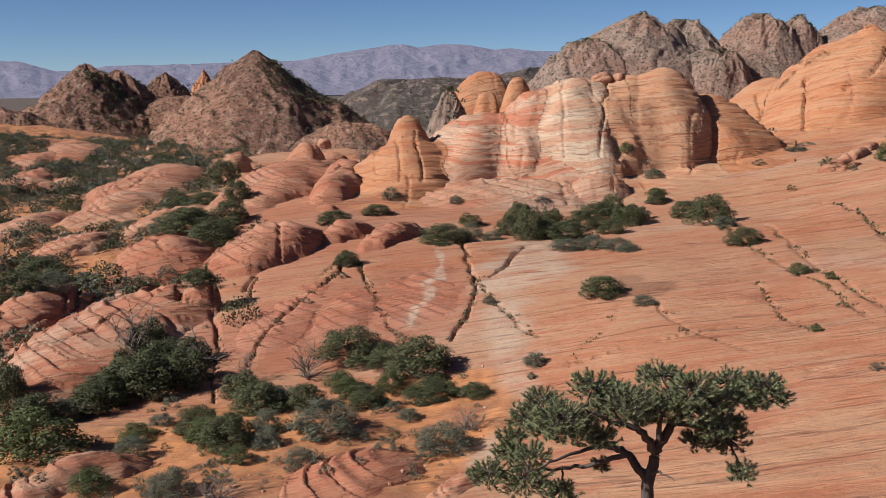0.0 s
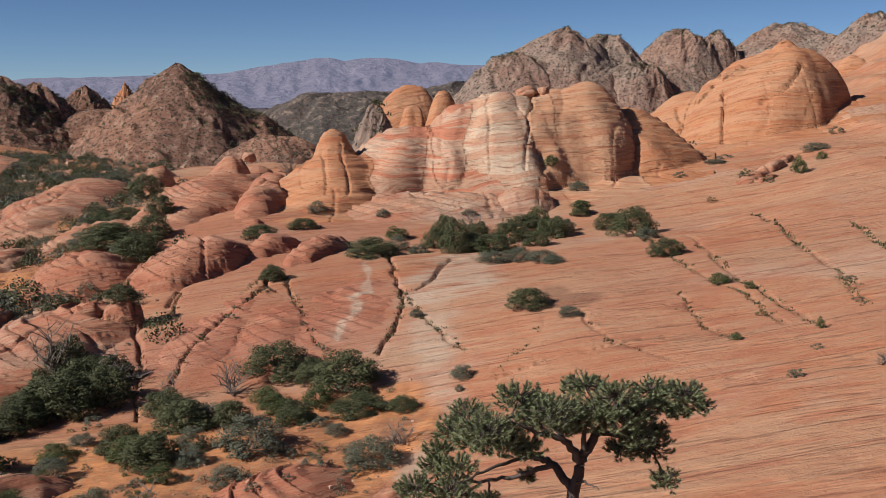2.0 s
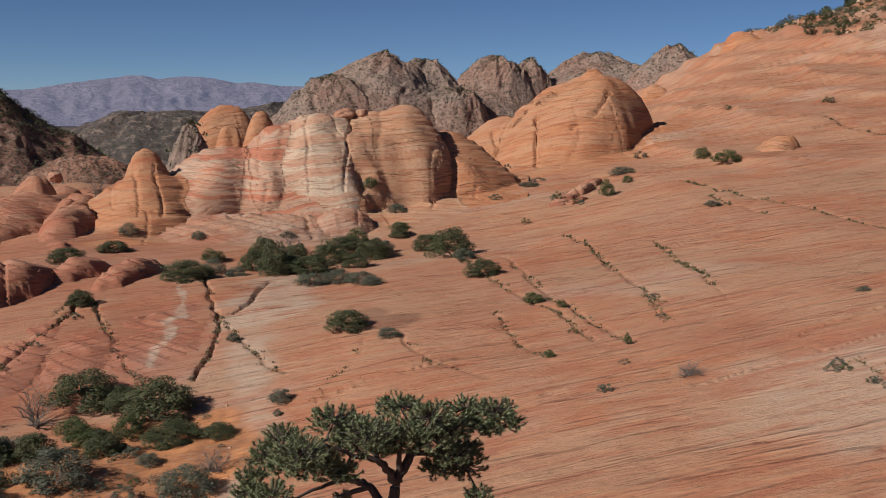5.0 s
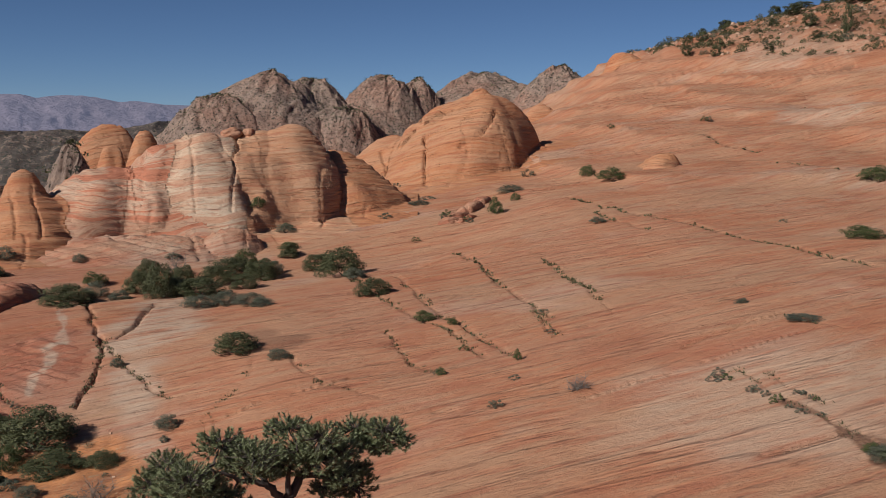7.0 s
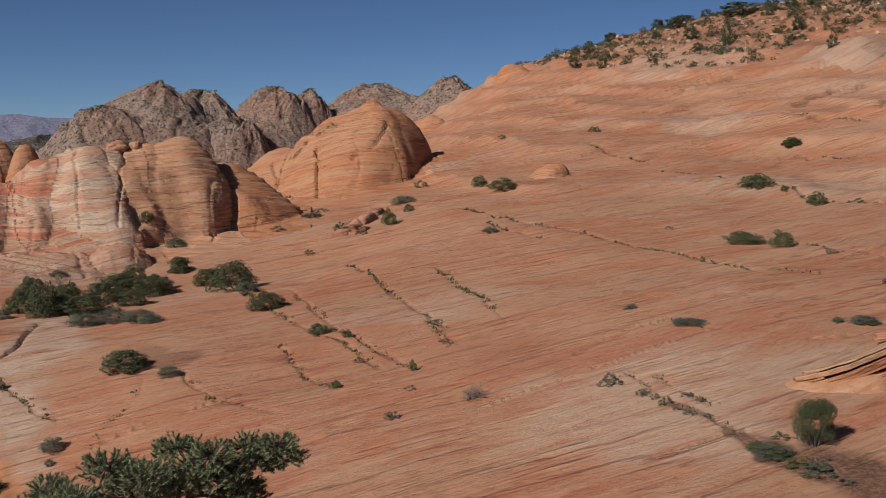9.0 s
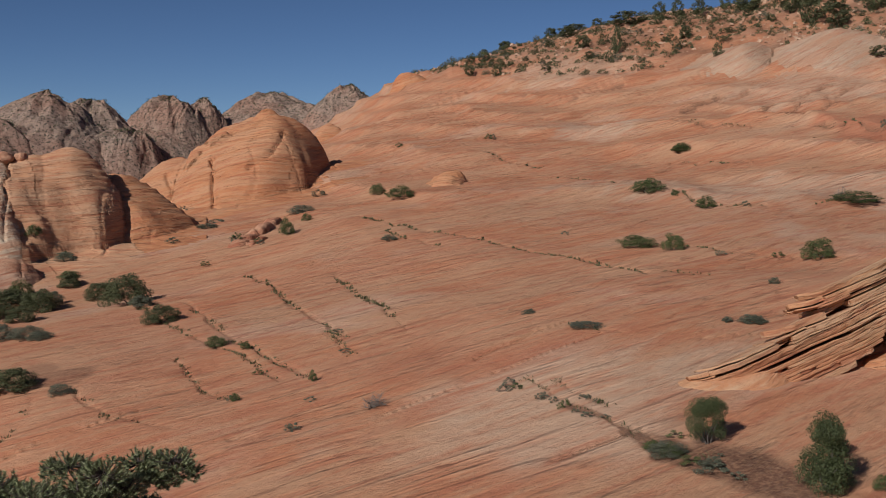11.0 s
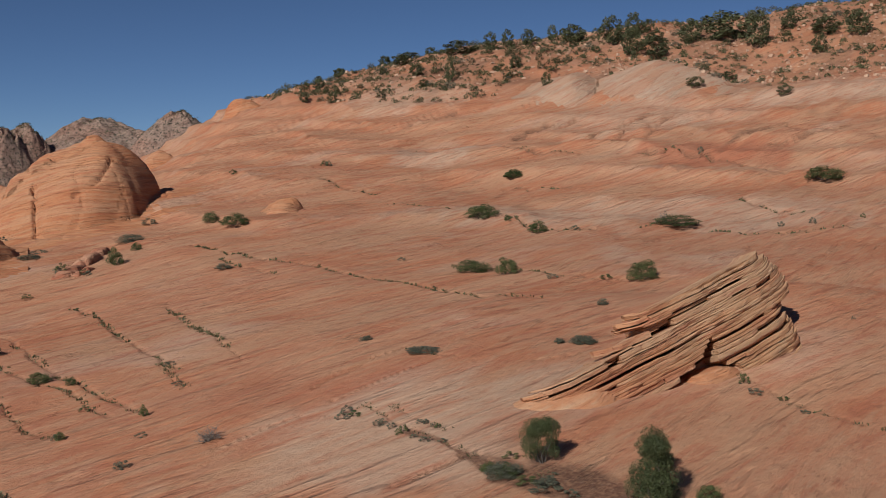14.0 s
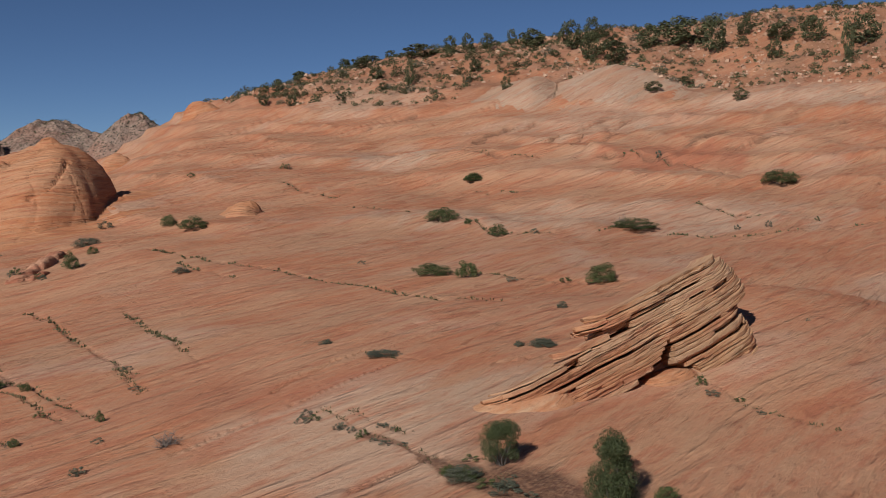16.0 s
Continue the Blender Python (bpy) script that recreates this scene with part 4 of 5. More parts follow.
def boulder(x, y, z, wide, tall, seed):
    """A loose, broken boulder."""
    bm = bmesh.new()
    bmesh.ops.create_icosphere(bm, subdivisions=4, radius=1.0)
    for v in bm.verts:
        n = v.co.copy()
        k = 1 + 0.28 * noise.noise(n * 1.3 + Vector((seed, 0, 0))) + 0.12 * noise.noise(n * 3.1 + Vector((0, seed, 0)))
        v.co = Vector((n.x * wide * 0.5, n.y * wide * 0.42, max(n.z, -0.7) * tall * 0.5)) * k
    for f in bm.faces:
        f.smooth = True
    mesh = bpy.data.meshes.new("boulder")
    bm.to_mesh(mesh)
    bm.free()
    mesh.materials.append(slab_rock)
    ob = tagged(new("boulder", mesh), "broken dark red boulder resting on sandstone", "boulder", "boulders")
    ob.matrix_basis = pose(x, y, z, 0, 0, seed * 40)
    return ob


# ---- hills and the far range ----
def hill(name, label, row, material, seed, rough=0.16, around=260, up=100):
    """A mountain: a cone or dome with gullies down its flanks and broken ribs between them."""
    x, y, rx, ry, base, top, bearing, lean, full = row
    u = np.linspace(0, 2 * np.pi, around, endpoint=False)
    v, u = np.meshgrid(np.linspace(0, 1, up), u, indexing="ij")
    c, s = np.cos(u), np.sin(u)
    rho = 1 - v
    out = rho * (1 + rough * rho ** 0.4 * fbm(c * 1.2 + seed, s * 1.2, v, 3, seed + 9))
    h, size = top - base, 0.5 * (rx + ry)
    px, py = out * c * rx, out * s * ry
    flank = np.clip(5 * v * (1 - v) + 0.3 * v, 0, 1)
    wx, wy = px / size + 0.3 * fbm(px / size * 2, py / size * 2, 0, 2, seed), py / size + 0.3 * fbm(px / size * 2, py / size * 2, 0, 2, seed + 1)
    rib = ridged(wx * 2.2 + seed, wy * 1.6, 0, 4, seed + 3) - 0.3
    z = base + h * (1 - rho ** full) + h * flank * (0.08 * (ridged(c * 1.1 + seed, s * 1.1, v * 0.8, 2, seed) - 0.3) + 0.05 * rib + 0.035 * (ridged(wx * 6 + seed, wy * 3, 0, 3, seed + 4) - 0.3))
    z = z + h * 0.03 * fbm(wx * 14, wy * 14, 0, 3, seed + 6) * np.clip(8 * v, 0, 1)
    mesh = grid_mesh(name, px + lean * rx * v, py, z, closed=True)
    mesh.materials.append(material)
    ob = tagged(new(name, mesh), label, "hill", kind="structure")
    ob.matrix_basis = pose(x, y, 0, 0, 0, -bearing)
    return ob


for i, row in enumerate(CAP_BOULDERS):
    boulder(*row, i + 1)
def hill_scrub(ob, count, seed, side, row_top, size=1.0):
    """Small scrub on the side of a hill, in one mesh."""
    dice = np.random.RandomState(seed)
    co, normal = (np.zeros(len(ob.data.vertices) * 3, dtype=np.float32) for _ in range(2))
    ob.data.vertices.foreach_get("co", co)
    ob.data.vertices.foreach_get("normal", normal)
    co, normal = co.reshape(-1, 3), normal.reshape(-1, 3)
    spots = co[(co[:, 2] < row_top - 3.5) & ((normal[:, 0] > side) | (dice.rand(len(co)) < 0.1))]
    turn = np.array(ob.matrix_basis)
    spots = spots @ turn[:3, :3].T + turn[:3, 3]
    p = spots[dice.randint(len(spots), size=count)] + (dice.normal(size=(count, 3)) * (0.8, 0.8, 0.0) + (0, 0, 0.3)) * size
    wide = np.repeat(dice.uniform(0.4, 0.95, count) * size, 14)[:, None]
    p = np.repeat(p, 14, axis=0)
    puff = dice.normal(size=p.shape) * (0.45, 0.45, 0.4)
    puff[:, 2] = np.abs(puff[:, 2])
    a, b = blades(dice, len(p))
    mesh = leaf_soup("hill_scrub", p + puff * wide, a * wide * 0.3, b * wide * 0.22, oak_leaf)
    return tagged(new("hill_scrub", mesh), "small dark scrub dotted over a rocky hill", "scrub", kind="stuff")


for i, row in enumerate(BROWN_HILLS):
    mound = hill("backdrop_hill", "rugged brown rock pyramid with scattered scrub", row, orange_rock if row[2] < 11 else brown_hill, i + 1)
    # scrub crowds the right flanks, also standing in for the shade there
    hill_scrub(mound, 2600 if i < 2 else 260, 50 + i, 0.15, row[5] + 1, 0.62)
for i, row in enumerate(GREY_HILLS):
    mound = hill("backdrop_hill", "rough pinkish grey mountain dotted with scrub", row, grey_hill, i + 11)
    hill_scrub(mound, 700 if row[1] > 200 else 60, 70 + i, -2.0, row[5] + 4, 0.55)
for i, row in enumerate(DARK_HILLS):
    hill("backdrop_hill", "low dark grey hill far off", row, dark_hill, i + 21)


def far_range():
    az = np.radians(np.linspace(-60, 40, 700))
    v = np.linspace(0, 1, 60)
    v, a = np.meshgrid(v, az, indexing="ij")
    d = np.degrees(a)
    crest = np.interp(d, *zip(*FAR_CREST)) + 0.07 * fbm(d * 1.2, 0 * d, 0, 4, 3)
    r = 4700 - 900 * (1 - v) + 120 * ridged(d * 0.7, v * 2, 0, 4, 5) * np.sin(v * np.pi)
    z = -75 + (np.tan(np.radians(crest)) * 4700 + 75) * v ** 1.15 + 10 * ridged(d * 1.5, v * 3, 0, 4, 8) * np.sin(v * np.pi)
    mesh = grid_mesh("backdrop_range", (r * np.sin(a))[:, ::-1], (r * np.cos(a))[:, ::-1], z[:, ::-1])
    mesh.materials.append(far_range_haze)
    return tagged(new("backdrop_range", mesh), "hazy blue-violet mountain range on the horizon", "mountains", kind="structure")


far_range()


# ---- helpers for things with parts ----
def part(name, mesh, material, parent, label=""):
    mesh.materials.append(material)
    ob = new(name, mesh)
    ob.parent = parent
    if label:
        ob["label"] = label
    return ob


def raw_mesh(name, verts, faces, smooth=False):
    mesh = bpy.data.meshes.new(name)
    mesh.from_pydata(verts, [], faces)
    if smooth:
        mesh.polygons.foreach_set("use_smooth", [True] * len(mesh.polygons))
    mesh.update()
    return mesh


def finish(bm, name, smooth=False):
    mesh = bpy.data.meshes.new(name)
    bm.to_mesh(mesh)
    bm.free()
    if smooth:
        mesh.polygons.foreach_set("use_smooth", [True] * len(mesh.polygons))
    return mesh


# ---- the tilted outcrop of thin beds on the slope ----
def inside_span(outline, level):
    """Where a line of constant level runs inside the outline."""
    xs = []
    for (ax, ay), (bx, by) in zip(outline, outline[1:] + outline[:1]):
        if (ay - level) * (by - level) < 0:
            xs.append(ax + (bx - ax) * (level - ay) / (by - ay))
    return (min(xs), max(xs)) if len(xs) > 1 else None


def bed_block(bm, a0, a1, b0, b1, front_at, deep_at, rng):
    """One stretch of a bed: a worn plank of rock with an uneven front edge."""
    n = max(2, int((a1 - a0) / 0.35))
    rows = []
    for i in range(n + 1):
        a = a0 + (a1 - a0) * i / n
        j = rng.uniform(-0.025, 0.025)
        front = front_at(a)
        thin = deep_at(a)
        back = front + thin
        end = 0.05 if i in (0, n) else 0.0
        soft = 0.18 * (b1 - b0)
        rows.append([(a, b0 - 0.27 * thin, back), (a, b0, front + j + 0.012 + end), (a, b0 + soft, front + j + end),
                     (a, b1 - soft, front + j + 0.005 + end), (a, b1, front + j + 0.018 + end), (a, b1 - 0.27 * thin, back)])
    made = [[bm.verts.new(p) for p in row] for row in rows]
    for r0, r1 in zip(made[:-1], made[1:]):
        for k in range(6):
            bm.faces.new((r0[k], r1[k], r1[(k + 1) % 6], r0[(k + 1) % 6]))
    bm.faces.new(made[0][::-1])
    bm.faces.new(made[-1])


def outcrop():
    rng = random.Random(4)
    base = new("rock_outcrop")
    tagged(base, "tilted fin of thin orange sandstone beds with a shadowed hollow", "rock outcrop")
    tilt = radians(OUTCROP_TILT)
    c, s = math.cos(tilt), math.sin(tilt)
    outline = [(u * c + w * s, -u * s + w * c) for u, w in OUTCROP_OUTLINE]
    hollows = [(deep, [(u * c + w * s, -u * s + w * c) for u, w in ring]) for deep, ring in OUTCROP_HOLLOWS]
    low, high = min(p[1] for p in outline), max(p[1] for p in outline)
    level = low + 0.05
    while level < high - 0.05:
        thick = rng.choice((0.07, 0.09, 0.12, 0.16, 0.2, 0.26))
        span = inside_span(outline, level + thick / 2)
        if span and span[1] - span[0] > 0.8:
            bm = bmesh.new()
            a0, stop = span[0] + rng.uniform(0, 0.2), span[1] - rng.uniform(0, 0.3)
            caves = [(deep, inside_span(ring, level + thick / 2)) for deep, ring in hollows]
            caves = [(deep, hole) for deep, hole in caves if hole]
            set_back = rng.uniform(-0.015, 0.015) if rng.random() < 0.8 else rng.uniform(0.03, 0.1)
            while a0 < stop - 0.1:
                a1 = min(stop, a0 + rng.uniform(0.7, 1.6) * rng.choice((1, 2, 3)))
                for deep, hole in caves:
                    for edge in hole:
                        if a0 + 0.1 < edge < a1:
                            a1 = edge
                mid = (a0 + a1) / 2
                back_in = set_back + rng.uniform(-0.02, 0.05) + (rng.uniform(0.1, 0.25) if rng.random() < 0.12 else 0.0)
                for deep, hole in caves:
                    if hole[0] - 0.05 < mid < hole[1] + 0.05:
                        back_in += deep * rng.uniform(0.8, 1.1)

                def front_at(a):
                    off = (a - (span[0] + span[1]) / 2) / max(1.5, (span[1] - span[0]) / 2)
                    return 0.42 * (a * s + (level + thick / 2) * c) + 0.25 * off * off + 0.7 * abs(off) ** 8 + back_in

                bed_block(bm, a0, a1 - rng.uniform(0.002, 0.015), level, level + thick * rng.uniform(0.95, 1.0), front_at, lambda a: 0.35 + 1.7 * min(1.0, max(0.0, a - span[0]) / 3.0), rng)
                a0 = a1
            for v in bm.verts:
                a, b, y = v.co
                v.co = Vector((a * c - b * s, y, a * s + b * c))
                v.co.z += 0.03 * noise.noise(v.co * 0.5) + 0.012 * noise.noise(v.co * 5.0)
                v.co.y += 0.12 * noise.noise(v.co * 0.6 + Vector((5, 0, 0))) + 0.05 * noise.noise(v.co * 3.0)
            bmesh.ops.recalc_face_normals(bm, faces=bm.faces)
            mesh = bpy.data.meshes.new("bed")
            bm.to_mesh(mesh)
            bm.free()
            part("bed", mesh, outcrop_rock, base)
        level += thick
    bm = bmesh.new()
    bmesh.ops.create_icosphere(bm, subdivisions=5, radius=1.0)
    for v in bm.verts:
        n = v.co.copy()
        k = 1 + 0.16 * noise.noise(n * 1.4 + Vector((3, 1, 0))) + 0.03 * noise.noise(n * 6)
        v.co = Vector((2.5 * n.x * k - 5.6, 1.3 * n.y * k + 0.35, 0.62 * n.z * k - 1.85 + 0.25 * n.x))
    for f in bm.faces:
        f.smooth = True
    part("toe", finish(bm, "toe"), outcrop_rock, base, "smooth orange foot of the beds running into the slope")
    bm = bmesh.new()
    bmesh.ops.create_icosphere(bm, subdivisions=4, radius=1.0)
    for v in bm.verts:
        n = v.co.copy()
        k = 1 + 0.2 * noise.noise(n * 1.4) + 0.05 * noise.noise(n * 5)
        v.co = Vector((1.3 * n.x * k + OUTCROP_LUMP[0] + 0.4 * n.z, 1.0 * n.y * k + 0.1, 0.62 * n.z * k + OUTCROP_LUMP[1]))
    for f in bm.faces:
        f.smooth = True
    mesh = bpy.data.meshes.new("lump")
    bm.to_mesh(mesh)
    bm.free()
    part("lump", mesh, orange_rock, base, "smooth orange rock swelling under the hollow")
    base.matrix_basis = pose(*OUTCROP_PLACE)
    return base


outcrop()


# ---- trees and shrubs ----
def tube(bm, points, radii, sides=6):
    """A tapered, bent limb."""
    rings = []
    for i, p in enumerate(points):
        ahead = points[min(i + 1, len(points) - 1)] - points[max(i - 1, 0)]
        side = ahead.cross(Vector((0.31, 0.2, 0.93))).normalized()
        other = ahead.cross(side).normalized()
        rings.append([bm.verts.new(p + radii[i] * (math.cos(a) * side + math.sin(a) * other)) for a in (2 * math.pi * k / sides for k in range(sides))])
    for r0, r1 in zip(rings[:-1], rings[1:]):
        for k in range(sides):
            bm.faces.new((r0[k], r0[(k + 1) % sides], r1[(k + 1) % sides], r1[k]))
    bm.faces.new(rings[-1])


def bend(points, per, rng, jitter):
    """A smooth, slightly crooked line through the points."""
    out = []
    for i in range(len(points) - 1):
        p0, p1, p2, p3 = points[max(i - 1, 0)], points[i], points[i + 1], points[min(i + 2, len(points) - 1)]
        for k in range(per):
            u = k / per
            out.append(0.5 * (2 * p1 + (p2 - p0) * u + (2 * p0 - 5 * p1 + 4 * p2 - p3) * u * u + (3 * p1 - p0 - 3 * p2 + p3) * u ** 3)
                       + Vector([rng.uniform(-jitter, jitter) for _ in range(3)]))
    return out + [points[-1]]


def pine():
    rng = random.Random(11)
    tree = new("pinyon_pine")
    tagged(tree, "gnarled pinyon pine with a flat spreading green crown", "tree")
    depth = {}
    nodes = []
    for n, line in enumerate(PINE_LIMBS):
        y = 0.0 if n == 0 else rng.uniform(-0.9, 0.9)
        start = min(nodes, key=lambda q: (q.x - line[0][0]) ** 2 + (q.z - line[0][1]) ** 2) if nodes else Vector((line[0][0], 0, -0.3))
        pts = [start if i == 0 else Vector((a, start.y + (y - start.y) * i / (len(line) - 1), b)) for i, (a, b) in enumerate(line)]
        thick = (0.115, 0.08, 0.075, 0.085, 0.06, 0.03, 0.05, 0.05, 0.04, 0.04, 0.04)[n]
        pts = bend(pts, 6, rng, 0.012 if n == 0 else 0.022)
        nodes += pts
        bm = bmesh.new()
        tube(bm, pts, [thick * (1 - (0.35 if n == 0 else 0.8) * i / (len(pts) - 1)) for i in range(len(pts))], 9 if n == 0 else 7)
        part("trunk" if n == 0 else "limb", finish(bm, "limb", True), bark, tree, "dark furrowed trunk" if n == 0 else "")
    twigs = bmesh.new()
    verts, faces = [], []
    for across, up, wide, tall in PINE_CLUMPS:
        hub = min(nodes, key=lambda q: (q.x - across) ** 2 + (q.z - up) ** 2)
        core = Vector((across, hub.y * 0.7 + rng.uniform(-0.45, 0.45), up))
        tube(twigs, bend([hub, (hub + core) / 2 + Vector((0, 0, -0.04)), core], 4, rng, 0.02), [0.022 - 0.0015 * i for i in range(9)], 5)
        for _ in range(int(115 * (wide / 0.42) ** 1.5)):
            d = Vector((rng.gauss(0, 1), rng.gauss(0, 1), rng.gauss(0, 1) * 0.9 + 0.25)).normalized() * rng.uniform(0.3, 1.0) ** 0.6
            tip = core + Vector((d.x * wide, d.y * wide * 1.1, d.z * tall))
            way = (tip - core).normalized() + Vector((0, 0, 0.7))
            way.normalize()
            if rng.random() < 0.75:
                tube(twigs, [core + (tip - core) * 0.15, core + (tip - core) * 0.6 + Vector((0, 0, -0.02)), tip], [0.009, 0.006, 0.004], 3)
            side = way.orthogonal().normalized()
            other = way.cross(side)
            for k in range(24):
                a, lift = rng.uniform(0, 6.283), rng.uniform(0.15, 1.1)
                ray = (way * lift + (math.cos(a) * side + math.sin(a) * other) * rng.uniform(0.4, 0.9)).normalized()
                root = tip - way * rng.uniform(0.0, 0.10)
                flat = ray.orthogonal().normalized() * 0.0068
                reach = root + ray * rng.uniform(0.045, 0.08)
                i = len(verts)
                verts += [root - flat, root + flat, reach]
                faces.append((i, i + 1, i + 2))
    part("crown_wood", finish(twigs, "crown_wood"), bark, tree, "grey bare twigs inside the crown")
    part("crown", raw_mesh("crown", verts, faces), needle, tree, "dark green needle tufts")
    tree.matrix_basis = pose(*PINE_PLACE, 0, 0, -PINE_BEARING)
    return tree


pine()


def shrub(name, label, category, leaf, count, size, seed, balls=8, dry=False, upright=False, stems=7, tiers=()):
    """A bush one metre across and one metre high, its foot at the origin: stems and a crown of small leaves in uneven tufts."""
    rng = random.Random(seed)
    bush = tagged(new(name), label, category)
    lumps = []
    for i in range(balls):
        a, t = i * 2.39996 + rng.uniform(-0.3, 0.3), ((i + 0.5) / balls) ** 1.2
        r = rng.uniform(0.09, 0.15) if upright else rng.uniform(0.12, 0.19)
        if upright:
            k, z = 0.3 * math.sqrt(math.sin(math.pi * min(0.98, t * 0.9 + 0.1))) * rng.uniform(0.7, 1.1), 0.12 + 0.72 * t
        else:
            k, z = 0.36 * math.sqrt(max(0.0, 1 - t * t)) * rng.uniform(0.8, 1.12), 0.1 + 0.66 * t * rng.uniform(0.85, 1.1)
        if tiers:
            low, high, k, r = tiers[i % len(tiers)]
            k, z, r = k * math.sqrt(rng.random()), rng.uniform(low, high), r * rng.uniform(0.75, 1.2)
        lumps.append((Vector((k * math.cos(a), k * math.sin(a), z)), r))
    for i in range(stems):
        tip = lumps[i % balls][0] * rng.uniform(0.8, 1.15)
        foot = Vector((rng.uniform(-0.08, 0.08), rng.uniform(-0.08, 0.08), -0.06))
        bm = bmesh.new()
        line = bend([foot, (foot + tip) / 2 + Vector((rng.uniform(-0.08, 0.08), rng.uniform(-0.08, 0.08), 0.05)), tip], 3, rng, 0.015)
        tube(bm, line, [0.022 * (1 - 0.8 * j / (len(line) - 1)) for j in range(len(line))], 5)
        if dry:
            for _ in range(9):
                a = line[rng.randrange(2, len(line))]
                out = a + Vector((rng.uniform(-0.35, 0.35), rng.uniform(-0.35, 0.35), rng.uniform(0.0, 0.35)))
                tube(bm, bend([a, (a + out) / 2 + Vector((0, 0, rng.uniform(-0.04, 0.08))), out], 2, rng, 0.015), [0.009, 0.007, 0.006, 0.005, 0.003], 4)
        part("branch" if dry else "stem", finish(bm, "stem"), dead_wood if dry else bark, bush)
    if count:
        verts, faces = [], []
        for _ in range(count):
            centre, r = lumps[min(int(rng.random() * balls), balls - 1)]
            d = Vector((rng.gauss(0, 1), rng.gauss(0, 1), rng.gauss(0.15, 1))).normalized()
            p = centre + d * r * rng.uniform(0.5, 1.12) ** 0.7
            if p.z < 0.0:
                p.z = -0.3 * p.z
            d = (d + Vector((rng.uniform(-0.8, 0.8), rng.uniform(-0.8, 0.8), rng.uniform(-0.3, 0.9)))).normalized()
            side = d.orthogonal().normalized()
            side.rotate(Matrix.Rotation(rng.uniform(0, 6.283), 3, d))
            other = d.cross(side)
            w = size * rng.uniform(0.6, 1.3)
            i = len(verts)
            verts += [p - side * w, p - other * w * 0.5 + d * w * 0.2, p + side * w, p + other * w * 0.55]
            faces.append((i, i + 1, i + 2, i + 3))
        part("crown", raw_mesh("crown", verts, faces), leaf, bush)
    return bush


OAK_PLACES = [  # x, y, width, height
    (5.0, 79.3, 2.13, 1.74),
    (8.6, 82.7, 2.23, 1.55),
    (11.0, 82.5, 2.68, 1.55),
    (12.5, 77.8, 2.12, 1.21),
    (6.0, 84.5, 2.00, 2.04),
    (-9.8, 49.2, 2.16, 1.37),
    (-6.4, 46.3, 1.76, 1.28),
    (-10.7, 43.7, 1.93, 1.23),
    (-14.7, 52.5, 2.63, 2.09),
    (-16.3, 52.1, 2.35, 1.79),
    (-16.5, 49.0, 2.50, 1.70),
    (-14.5, 54.5, 2.12, 1.54),
    (-13.5, 54.0, 2.39, 1.52),
    (-3.0, 51.7, 1.95, 1.42),
    (-18.6, 45.9, 2.39, 1.63),
    (-21.4, 49.6, 1.74, 1.78),
    (-23.1, 93.9, 3.64, 1.85),
    (-18.7, 85.0, 3.27, 1.91),
    (-19.3, 98.1, 2.68, 1.97),
    (-4.9, 53.4, 3.40, 1.82),
    (-1.3, 50.3, 3.56, 2.04),
    (-8.5, 46.5, 2.84, 1.50),
    (-9.0, 41.5, 2.39, 1.44),
    (-0.6, 47.2, 2.84, 0.93),
]
OAK_PLACES_MORE = [  # x, y, width, height
    (1.4, 46.5, 1.50, 0.71),
    (-3.5, 46.3, 2.09, 1.12),
    (-14.9, 50.0, 3.78, 2.29),
    (-16.6, 47.8, 2.72, 1.52),
    (-13.0, 50.9, 2.54, 2.13),
    (-16.0, 55.4, 2.48, 2.08),
    (-16.4, 50.5, 2.28, 1.45),
    (-15.0, 63.3, 2.09, 1.14),
    (-17.8, 80.0, 3.69, 2.06),
    (-21.5, 88.2, 5.61, 2.24),
    (-18.6, 91.1, 3.30, 2.14),
    (-23.6, 103.4, 3.42, 1.63),
    (-26.8, 128.2, 4.22, 3.01),
    (-6.6, 70.1, 1.89, 1.08),
    (-9.1, 86.5, 2.89, 1.19),
    (-5.8, 90.0, 2.52, 0.99),
    (0.0, 75.9, 3.87, 1.50),
    (6.2, 75.9, 2.46, 2.75),
    (8.9, 75.6, 3.68, 1.50),
    (7.4, 77.2, 2.50, 1.53),
    (12.9, 86.1, 4.21, 1.43),
    (14.8, 83.5, 2.91, 1.67),
    (19.7, 85.0, 2.72, 1.43),
    (20.0, 78.2, 3.47, 2.47),
]
OAK_PLACES_REST = [  # x, y, width, height
    (19.4, 67.0, 2.47, 1.22),
    (18.8, 92.4, 1.82, 1.34),
    (8.7, 57.0, 2.41, 1.20),
    (-28.0, 67.6, 3.74, 2.21),
    (-29.5, 75.5, 3.92, 2.00),
    (-20.6, 47.7, 1.68, 2.28),
]
